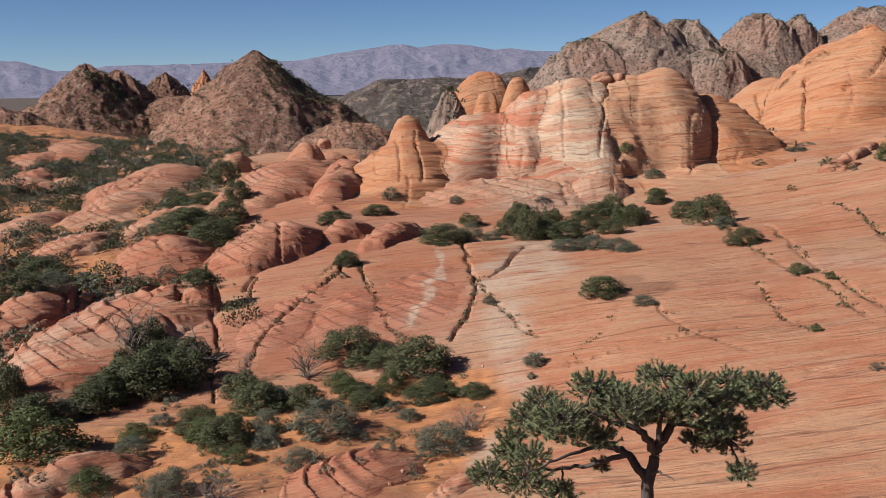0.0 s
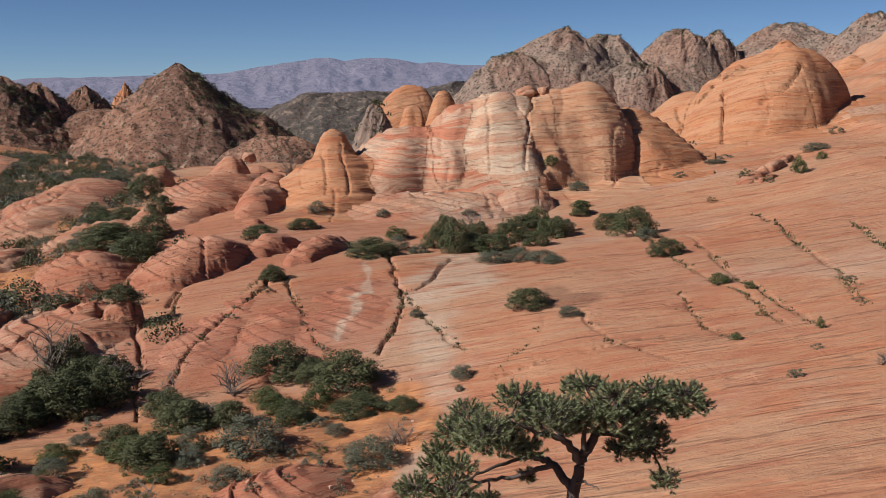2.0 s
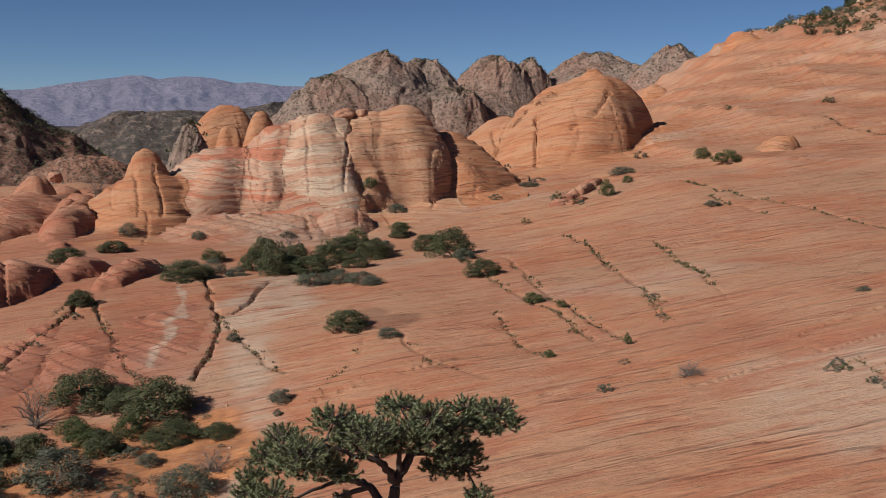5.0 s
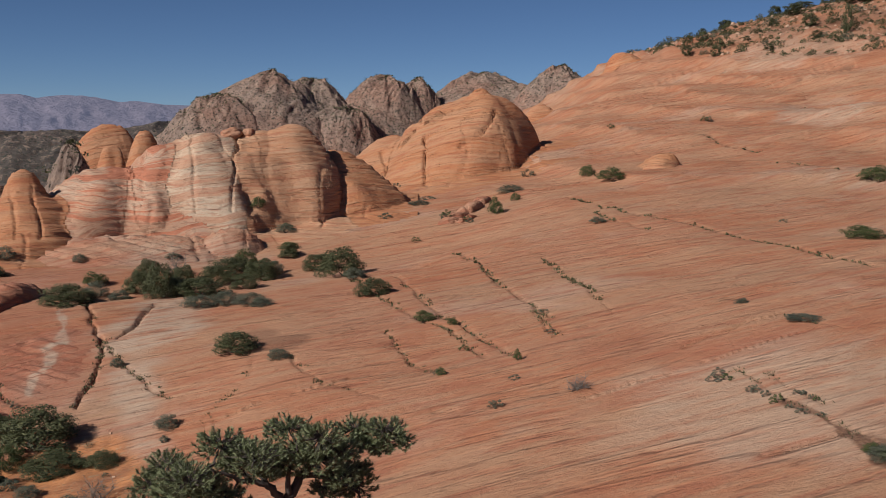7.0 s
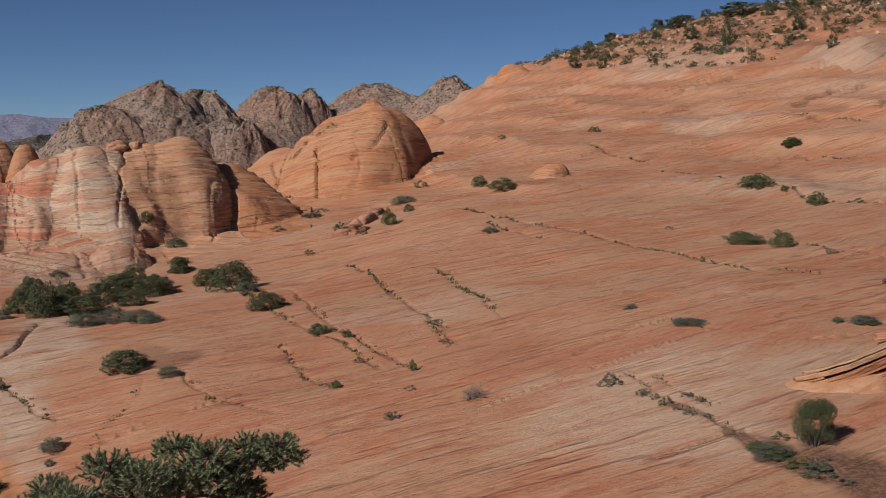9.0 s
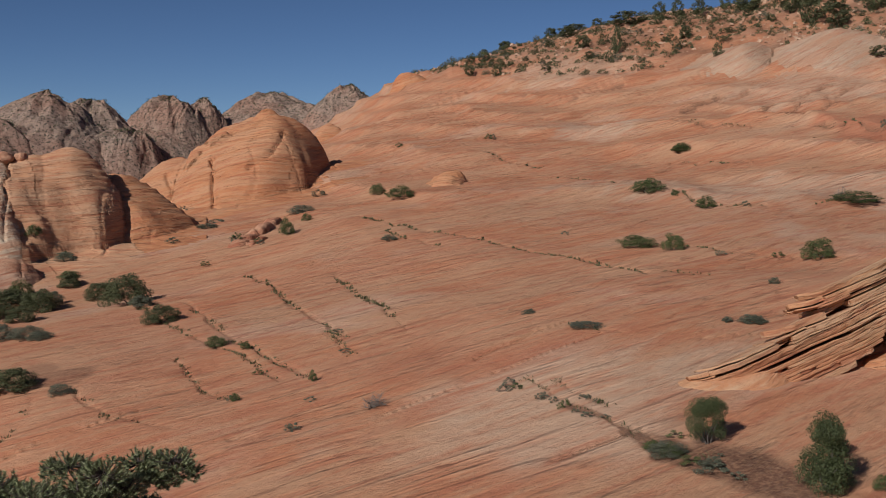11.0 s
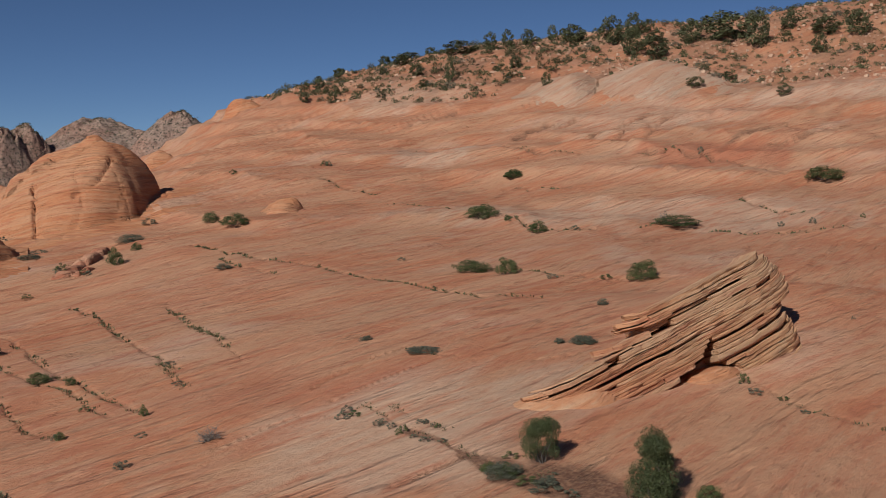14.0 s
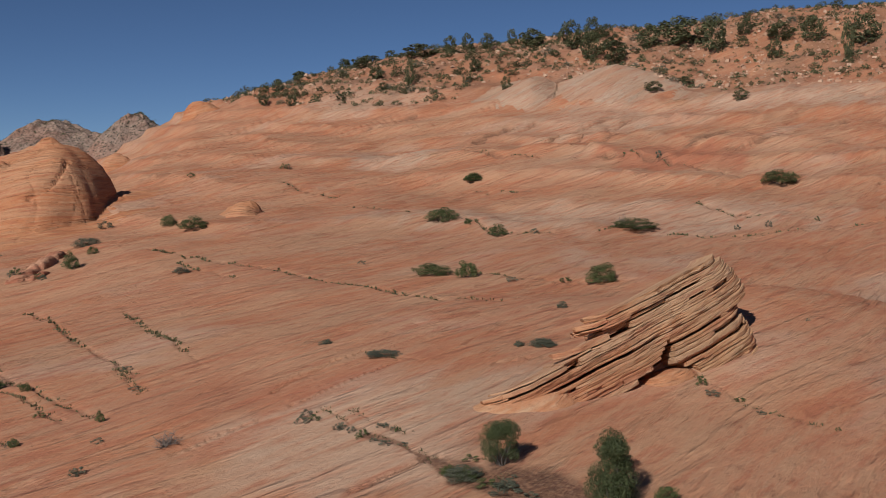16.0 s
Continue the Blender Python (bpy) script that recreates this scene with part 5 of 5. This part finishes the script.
SAGE_PLACES = [  # x, y, width, height
    (8.4, 71.6, 2.32, 0.79),
    (16.0, 85.3, 1.86, 1.14),
    (3.6, 76.9, 1.65, 0.76),
    (11.5, 69.3, 2.26, 0.85),
    (-7.6, 47.4, 1.81, 1.05),
    (-7.6, 43.2, 1.41, 0.96),
    (-17.5, 46.5, 1.60, 1.09),
    (-19.0, 81.5, 2.70, 1.65),
    (-24.4, 90.8, 3.03, 1.55),
    (-5.1, 42.5, 3.10, 1.55),
    (-0.1, 40.4, 2.49, 1.24),
    (-7.3, 41.2, 1.39, 0.82),
    (-9.9, 36.0, 1.90, 1.19),
    (-12.7, 40.8, 1.42, 0.80),
    (-5.6, 38.8, 1.31, 0.73),
    (10.2, 71.5, 2.48, 1.03),
    (12.0, 67.9, 1.63, 0.68),
    (2.0, 78.2, 1.85, 1.11),
    (20.4, 75.6, 1.77, 0.86),
    (10.5, 54.2, 1.25, 0.61),
    (4.3, 48.4, 1.20, 0.64),
    (4.0, 47.0, 0.46, 0.31),
    (-1.6, 44.2, 1.00, 0.53),
    (-4.8, 95.3, 1.84, 1.04),
]
SAGE_PLACES_MORE = [  # x, y, width, height
    (2.6, 59.4, 0.83, 0.52),
    (20.3, 101.5, 2.00, 0.91),
    (8.8, 93.0, 1.50, 0.51),
    (1.1, 93.1, 1.30, 0.71),
    (24.0, 25.1, 1.31, 0.50),
    (24.4, 23.4, 0.7, 0.3),
    (36.2, 108.2, 2.6, 0.5),
    (45.9, 105.4, 2.9, 1.0),
    (42.1, 78.4, 1.53, 0.49),
    (38.6, 34.8, 1.23, 0.31),
    (-12.6, 44.8, 1.15, 0.56),
    (3.9, 44.7, 0.53, 0.39),
    (-26.1, 68.4, 2.75, 1.36),
    (38.5, 34.9, 1.23, 0.46),
    (38.0, 36.0, 0.56, 0.26),
    (33.7, 46.3, 0.62, 0.28),
    (33.6, 41.3, 2.00, 0.23),
    (46.2, 40.4, 0.66, 0.40),
]
GREEN_PLACES = [  # x, y, width, height
    (-4.4, 47.7, 1.54, 1.05),
    (-18.2, 42.3, 1.98, 1.77),
    (-16.7, 41.2, 3.70, 2.14),
    (-13.2, 43.2, 1.75, 0.89),
    (-13.1, 36.7, 1.51, 0.98),
    (-8.2, 39.4, 1.25, 0.66),
    (-25.9, 103.9, 2.41, 1.41),
    (2.1, 84.7, 2.00, 1.02),
    (14.6, 91.3, 2.18, 1.42),
    (-5.1, 49.2, 1.59, 1.08),
    (-2.6, 48.7, 1.57, 1.07),
    (-10.0, 42.6, 2.11, 1.10),
    (17.9, 103.2, 1.46, 1.15),
    (19.3, 94.8, 1.87, 0.74),
    (39.5, 94.5, 1.54, 1.68),
    (43.6, 99.1, 1.05, 0.89),
    (56.8, 108.9, 1.85, 1.35),
    (55.2, 100.2, 3.19, 1.25),
    (73.1, 80.8, 3.28, 1.55),
    (73.3, 77.1, 0.80, 0.64),
    (71.4, 70.9, 1.84, 1.10),
    (52.7, 59.1, 2.81, 0.95),
    (52.5, 55.1, 1.72, 1.25),
    (98.1, 102.4, 2.74, 1.09),
]
GREEN_PLACES_MORE = [  # x, y, width, height
    (19.8, 57.6, 1.24, 0.67),
    (20.5, 54.8, 0.63, 0.45),
    (20.5, 45.7, 0.43, 0.55),
    (16.8, 46.3, 0.53, 0.40),
    (57.1, 46.4, 2.17, 1.45),
    (81.7, 62.5, 4.42, 1.01),
    (112.9, 65.6, 4.21, 1.72),
    (26.8, 18.9, 0.77, 0.50),
    (98.2, 102.3, 2.44, 1.09),
    (23.9, 25.7, 0.64, 0.35),
    (24.0, 25.0, 0.82, 0.46),
]
TUFT_PLACES = [  # x, y, width, height
    (34.6, 94.8, 0.97, 0.83),
    (36.2, 92.8, 0.86, 0.60),
    (52.6, 115.8, 2.0, 1.0),
    (85.4, 128.6, 1.16, 0.93),
    (17.1, 40.0, 0.51, 0.41),
    (19.1, 42.8, 0.60, 0.26),
    (45.3, 150.1, 1.35, 1.72),
    (34.8, 112.0, 0.9, 0.6),
    (38.2, 110.5, 2.0, 0.7),
    (20.6, 102.4, 1.40, 0.74),
    (24.8, 35.7, 0.65, 0.40),
    (24.8, 33.3, 0.40, 0.30),
    (24.5, 31.5, 0.34, 0.28),
    (25.7, 31.7, 0.35, 0.20),
    (25.8, 31.0, 0.26, 0.20),
    (19.3, 49.8, 0.57, 0.35),
    (25.6, 53.7, 0.64, 0.36),
    (33.5, 46.5, 0.55, 0.25),
    (72.6, 76.3, 0.57, 0.63),
    (73.4, 68.1, 0.97, 0.60),
    (53.4, 51.5, 0.88, 0.45),
    (56.0, 48.8, 0.88, 0.41),
    (54.1, 69.7, 0.76, 0.34),
    (86.0, 128.6, 1.16, 0.93),
]
TUFT_PLACES_MORE = [  # x, y, width, height
    (72.6, 132.1, 1.30, 0.83),
    (37.9, 35.9, 0.45, 0.26),
    (33.7, 46.4, 0.55, 0.28),
    (37.4, 24.9, 0.43, 0.54),
    (36.8, 24.0, 0.71, 0.26),
    (25.8, 31.5, 0.31, 0.20),
    (25.8, 30.7, 0.26, 0.20),
    (86.4, 54.4, 0.77, 0.62),
    (86.9, 51.4, 0.76, 0.77),
    (92.5, 49.7, 0.56, 0.52),
    (116.9, 85.9, 0.93, 1.43),
    (46.9, 25.4, 0.23, 0.20),
    (36.3, 18.3, 0.22, 0.18),
    (16.7, 46.4, 0.48, 0.35),
    (16.9, 40.1, 0.51, 0.36),
    (29.8, 89.7, 0.91, 0.52),
    (30.7, 102.7, 1.50, 0.70),
    (34.4, 95.2, 0.87, 0.78),
    (36.2, 93.8, 0.86, 0.66),
    (-6.6, 67.0, 0.72, 0.52),
    (-8.2, 61.3, 0.60, 0.41),
    (-9.5, 58.2, 0.57, 0.39),
    (-3.9, 59.5, 0.51, 0.33),
    (-2.6, 55.4, 0.54, 0.36),
]
TUFT_PLACES_REST = [  # x, y, width, height
    (3.6, 56.0, 0.42, 0.25),
    (-1.0, 39.3, 0.55, 0.39),
    (-21.5, 71.6, 1.20, 0.57),
    (-4.5, 43.1, 0.56, 0.28),
    (-5.6, 41.6, 0.68, 0.32),
    (24.1, 49.6, 0.71, 0.24),
    (37.0, 22.8, 0.47, 0.17),
    (36.2, 21.4, 0.41, 0.16),
    (25.4, 36.2, 0.62, 0.39),
    (25.3, 35.5, 0.56, 0.29),
    (25.0, 33.3, 0.45, 0.32),
    (24.9, 32.5, 0.40, 0.27),
    (24.8, 31.6, 0.39, 0.35),
    (24.6, 30.7, 0.34, 0.17),
    (25.9, 31.6, 0.31, 0.20),
    (25.8, 30.7, 0.26, 0.22),
    (24.5, 29.9, 0.46, 0.25),
    (24.8, 29.2, 0.37, 0.17),
    (25.2, 26.0, 0.58, 0.28),
    (25.1, 23.8, 0.26, 0.15),
    (23.9, 23.1, 1.07, 0.44),
    (23.9, 23.9, 0.73, 0.33),
    (24.2, 22.2, 0.53, 0.25),
]
DRY_PLACES = [  # x, y, width, height
    (-7.0, 51.4, 1.95, 2.41),
    (-8.0, 35.4, 1.85, 1.31),
    (-10.0, 50.9, 1.23, 1.70),
    (-16.6, 54.7, 2.92, 3.45),
    (-13.1, 53.6, 3.26, 1.81),
    (1.0, 42.3, 1.59, 1.07),
    (20.6, 39.6, 1.10, 0.64),
    (20.9, 39.7, 1.16, 0.54),
    (8.5, 87.7, 1.89, 1.74),
    (-8.3, 107.8, 2.67, 2.37),
    (85.0, 66.8, 1.39, 1.07),
]
JUNIPER_PLACES = [  # x, y, width, height
    (25.7, 25.0, 1.54, 1.65),
    (25.6, 20.0, 2.06, 2.17),
    (27.7, 21.7, 1.25, 1.27),
]
RIDGE_PLACES = [  # x, y, width, height
    (182.4, 152.4, 4.60, 5.31),
    (175.3, 152.5, 6.29, 6.41),
    (177.6, 165.4, 7.19, 4.47),
    (178.9, 173.9, 2.89, 3.93),
    (170.9, 173.8, 4.08, 3.84),
    (169.7, 178.9, 3.81, 4.21),
    (164.1, 178.8, 3.75, 4.15),
    (157.9, 182.9, 9.65, 3.18),
    (182.0, 146.2, 4.81, 2.76),
    (187.4, 131.7, 12.40, 6.32),
    (184.4, 138.2, 6.24, 5.15),
    (185.3, 122.7, 6.01, 7.30),
    (194.6, 121.9, 4.44, 3.62),
    (195.0, 113.9, 7.57, 3.56),
    (195.5, 106.8, 6.03, 4.98),
    (196.4, 96.9, 7.34, 6.05),
    (188.4, 96.1, 3.00, 7.23),
    (187.5, 110.7, 3.65, 4.01),
    (172.3, 144.4, 5.22, 6.21),
    (174.2, 139.9, 7.49, 4.70),
    (162.2, 198.3, 3.63, 2.19),
    (158.5, 201.2, 7.26, 1.85),
    (153.8, 204.8, 2.97, 2.69),
    (144.8, 211.2, 3.96, 2.36),
]
RIDGE_PLACES_MORE = [  # x, y, width, height
    (121.2, 190.1, 2.61, 2.37),
    (129.0, 193.6, 2.10, 1.83),
    (128.6, 173.1, 2.78, 1.42),
    (149.5, 193.0, 5.98, 2.57),
    (141.0, 166.0, 2.53, 6.01),
    (148.5, 145.8, 2.68, 2.74),
    (155.6, 161.9, 3.47, 2.95),
    (159.2, 118.6, 4.09, 2.09),
    (169.4, 118.7, 3.47, 1.50),
    (158.5, 99.8, 3.38, 1.97),
    (153.5, 205.0, 3.96, 3.03),
    (144.8, 211.2, 3.96, 2.36),
]


# ---- ground under a place, for things that stand on rock or sand ----
def rock_tree(objects):
    verts, polys = [], []
    for ob in objects:
        n = len(verts)
        m = Matrix.Translation(ob.location)
        verts += [m @ v.co for v in ob.data.vertices]
        polys += [[n + i for i in p.vertices] for p in ob.data.polygons]
    return BVHTree.FromPolygons(verts, polys)


STONES_UNDER = rock_tree(ROCKS)


def floors(places):
    """The heights of ground or rock under places x, y."""
    xy = np.array([p[:2] for p in places], dtype=float)
    out = []
    for (x, y), z in zip(xy, height(xy[:, 0], xy[:, 1])):
        place, normal, index, far = STONES_UNDER.ray_cast(Vector((x, y, 120)), Vector((0, 0, -1)))
        out.append(max(z, place.z) if place else z)
    return out


def plant(kinds, places, group, rng, sink=0.04):
    """Set bushes of these kinds at the places; the first of each kind is moved, the others are copies."""
    levels = floors(places)
    for i, (x, y, w, h) in enumerate(places):
        kind = kinds[i % len(kinds)]
        spot = pose(x, y, levels[i] - sink * h, 0, 0, rng.uniform(0, 360))
        m = spot @ Matrix.Diagonal((w * 1.12, w * 1.12, h * 1.1, 1))
        if kind.get("used"):
            a, b, c = kind.scale
            ob = copy_thing(kind, m @ Matrix.Diagonal((1 / a, 1 / b, 1 / c, 1)))
        else:
            kind["used"] = 1
            kind.matrix_basis = m
            ob = kind
        tagged(ob, group=group)


def clear_marks():
    for ob in list(scene.objects):
        if "used" in ob:
            del ob["used"]


def scattered(count, az, reach, wide, rng, keep):
    tries = [(radians(rng.uniform(*az)), math.sqrt(rng.uniform(reach[0] ** 2, reach[1] ** 2)), rng.random()) for _ in range(count * 5)]
    x, y = (np.array([r * f(a) for a, r, _ in tries]) for f in (math.sin, math.cos))
    out = []
    for px, py, chance, (_, _, luck) in zip(x, y, keep(x, y), tries):
        if chance > luck and len(out) < count:
            w = rng.uniform(*wide) * (0.6 + 0.7 * rng.random())
            out.append((float(px), float(py), w, w * rng.uniform(0.45, 0.8)))
    return out


rng = random.Random(21)
oaks = [shrub("scrub_oak", "dense dark green scrub oak bush on sandy rock", "shrub", oak_leaf, 7000, 0.021, 100 + i, 20) for i in range(4)]
sages = [shrub("sage_bush", "low grey-green sagebrush on sandy ground", "shrub", sage_leaf, 5200, 0.02, 200 + i, 18) for i in range(3)]
greens = [shrub("green_bush", "fresh green bush growing from a rock joint", "shrub", green_leaf, 5000, 0.021, 300 + i, 16) for i in range(3)]
tufts = [shrub("small_shrub", "small dry olive shrub in a rock crack", "shrub", sage_leaf if i else green_leaf, 1000, 0.032, 400 + i, 7, stems=1) for i in range(3)]
dries = [shrub("dead_shrub", "bare grey dead shrub with crooked branches", "dead shrub", oak_leaf, 0, 0.02, 500 + i, 8, dry=True, stems=9) for i in range(3)]
JUNIPER_SHAPES = (((0.12, 0.5, 0.3, 0.17), (0.55, 0.85, 0.24, 0.15), (0.35, 0.75, 0.3, 0.16)), ((0.1, 0.36, 0.38, 0.16), (0.15, 0.42, 0.34, 0.16), (0.5, 0.86, 0.17, 0.14)))
junipers = [shrub("juniper_tree", "bushy olive green juniper on bare slickrock", "tree", juniper_leaf, 13000, 0.014, 600 + i, 24, tiers=JUNIPER_SHAPES[i]) for i in range(2)]
ridge_trees = [shrub("ridge_juniper", "dark juniper on the rocky ridge top", "tree", oak_leaf, 1200, 0.036, 700 + i, 14, upright=True, stems=1) for i in range(3)]
plain = [shrub("valley_bush", "dark green bush on the brushy valley floor", "shrub", oak_leaf if i < 2 else sage_leaf, 640, 0.04, 800 + i, 14, stems=1) for i in range(4)]
plant(oaks, OAK_PLACES + OAK_PLACES_MORE + OAK_PLACES_REST, "scrub oaks", rng)
plant(sages, SAGE_PLACES + SAGE_PLACES_MORE, "sagebrush", rng)
plant(greens, GREEN_PLACES + GREEN_PLACES_MORE, "green bushes", rng)
plant(tufts, TUFT_PLACES + TUFT_PLACES_MORE + TUFT_PLACES_REST, "small shrubs", rng)
plant(dries, DRY_PLACES, "dead shrubs", rng)
plant(junipers, JUNIPER_PLACES, "junipers", rng)
plant(ridge_trees, RIDGE_PLACES + RIDGE_PLACES_MORE, "ridge junipers", rng)


def valley_cover(x, y):
    lie = base_height(x, y)
    brushy = (np.hypot(x, y) > 60) * (1 - step(-14, -9, np.degrees(np.arctan2(x, y))))
    keep = np.maximum(sand_cover(x, y, lie), (0.6 + 0.4 * (np.degrees(np.arctan2(x, y)) < -17)) * brushy) * (0.55 + 0.6 * vnoise(x / 9, y / 9, 0, 44))
    for i in range(len(x)):
        place, normal, index, far = STONES_UNDER.ray_cast(Vector((x[i], y[i], 120)), Vector((0, 0, -1)))
        if place is not None and place.z > lie[i] + 0.4:
            keep[i] = 0.0
    return keep


def ridge_cover(x, y):
    return (base_height(x, y) > 17 + 3 * np.sin(x * 0.13)) * 1.0


plant(plain, scattered(330, (-25, -10), (66, 235), (1.0, 3.0), rng, valley_cover), "valley bushes", rng)
plant(tufts, scattered(40, (-24, 1), (37, 50), (0.3, 0.8), rng, valley_cover), "small shrubs", rng)
rough = [shrub("ridge_bush", "small dusky bush among broken ridge rock", "shrub", oak_leaf if i < 2 else sage_leaf, 520, 0.042, 850 + i, 10, stems=1) for i in range(3)]
plant(ridge_trees, scattered(70, (32, 64), (215, 262), (1.4, 3.4), rng, ridge_cover), "ridge junipers", rng)
plant(rough, scattered(260, (28, 66), (200, 262), (1.0, 3.2), rng, ridge_cover), "ridge bushes", rng)
clear_marks()


def stones(count, az, reach, sizes, seed, keep, label):
    """Loose stones, too many to count, in one mesh."""
    rng = random.Random(seed)
    cube = [(-1, -1, -1), (1, -1, -1), (1, 1, -1), (-1, 1, -1), (-0.7, -0.7, 1), (0.7, -0.7, 1), (0.7, 0.7, 1), (-0.7, 0.7, 1)]
    sides = [(0, 1, 5, 4), (1, 2, 6, 5), (2, 3, 7, 6), (3, 0, 4, 7), (4, 5, 6, 7)]
    verts, faces = [], []
    places = scattered(count, az, reach, sizes, rng, keep)
    for (x, y, w, h), z in zip(places, floors(places)):
        m = pose(x, y, z + 0.1 * h, rng.uniform(-20, 20), rng.uniform(-20, 20), rng.uniform(0, 360))
        n = len(verts)
        verts += [m @ Vector((a * w * rng.uniform(0.35, 0.6), b * w * rng.uniform(0.3, 0.5), c * h * rng.uniform(0.3, 0.6))) for a, b, c in cube]
        faces += [tuple(n + i for i in f) for f in sides]
    mesh = raw_mesh("loose_stones", verts, faces)
    mesh.materials.append(stone)
    return tagged(new("loose_stones", mesh), label, "stones", kind="stuff")


stones(700, (-25, -8), (66, 235), (0.2, 1.1), 5, valley_cover, "scattered broken sandstone lumps among valley brush")
stones(140, (-24, 3), (36, 52), (0.05, 0.18), 6, valley_cover, "small loose stones on the sandy wash")
stones(3200, (28, 66), (195, 262), (0.15, 0.9), 7, ridge_cover, "broken pale blocks strewn over the ridge")


def crack_growth(joints, seed):
    """Grass and tiny plants rooted along the joints."""
    rng = random.Random(seed)
    spots = []
    for width, depth, *line in joints:
        for (ax, ay), (bx, by) in zip(line[:-1], line[1:]):
            for _ in range(int(math.hypot(bx - ax, by - ay) * 5)):
                u = rng.random()
                if vnoise(np.array([ax + (bx - ax) * u]) / 2.2, np.array([ay + (by - ay) * u]) / 2.2, 0, 77)[0] > -0.25:
                    spots.append((ax + (bx - ax) * u + rng.gauss(0, 0.12), ay + (by - ay) * u + rng.gauss(0, 0.12)))
    verts, faces = [], []
    for (x, y), z in zip(spots, floors(spots)):
        far = math.hypot(x, y)
        for _ in range(5):
            a, tall, thin = rng.uniform(0, 6.283), rng.uniform(0.03, 0.15) * min(1.6, far / 60), 0.05 * min(2.0, far / 60)
            px, py = x + rng.gauss(0, 0.07), y + rng.gauss(0, 0.07)
            i = len(verts)
            verts += [(px - thin * math.cos(a), py - thin * math.sin(a), z - 0.03), (px + thin * math.cos(a), py + thin * math.sin(a), z - 0.03),
                      (px + rng.gauss(0, 0.06), py + rng.gauss(0, 0.06), z + tall)]
            faces.append((i, i + 1, i + 2))
    mesh = raw_mesh("crack_grass", verts, faces)
    mesh.materials.append(dry_grass)
    return tagged(new("crack_grass", mesh), "dry olive grass rooted along rock joints", "grass", kind="stuff")


crack_growth(SHALLOW_JOINTS, 8)
crack_growth(DEEP_JOINTS, 9)


def low_brush(count, az, reach, sizes, keep, leaf, seed, label, thick=34):
    """Small brush that nobody could count, in one mesh."""
    places = scattered(count, az, reach, sizes, random.Random(seed), keep)
    dice = np.random.RandomState(seed)
    x, y, w, h = (np.repeat(np.array(column), thick)[:, None] for column in zip(*places))
    z = np.repeat(np.array(floors(places)), thick)[:, None]
    d = dice.normal(size=(len(x), 3))
    d[:, 2] = np.abs(d[:, 2])
    d *= dice.uniform(0.55, 1.0, (len(x), 1)) / np.linalg.norm(d, axis=1, keepdims=True)
    centre = np.concatenate([x + d[:, :1] * w * 0.47, y + d[:, 1:2] * w * 0.47, z + d[:, 2:] * h * 0.9 - 0.03], 1)
    a, b = blades(dice, len(x))
    mesh = leaf_soup("low_brush", centre, a * w * 0.64 / thick ** 0.5, b * w * 0.41 / thick ** 0.5, leaf)
    return tagged(new("low_brush", mesh), label, "brush", kind="stuff")


low_brush(2900, (-27, -8), (60, 245), (0.6, 1.8), valley_cover, sage_leaf, 31, "low olive brush over the valley floor", thick=90)
low_brush(80, (-24, 2), (36, 52), (0.25, 0.7), valley_cover, sage_leaf, 32, "dry tufts on the sandy wash", thick=140)
low_brush(2200, (28, 66), (200, 262), (0.5, 1.6), ridge_cover, oak_leaf, 33, "scattered low brush on the ridge", thick=50)
low_brush(430, (-26, -9), (60, 240), (0.9, 2.6), valley_cover, oak_leaf, 34, "dense dark brush over the valley floor", thick=300)
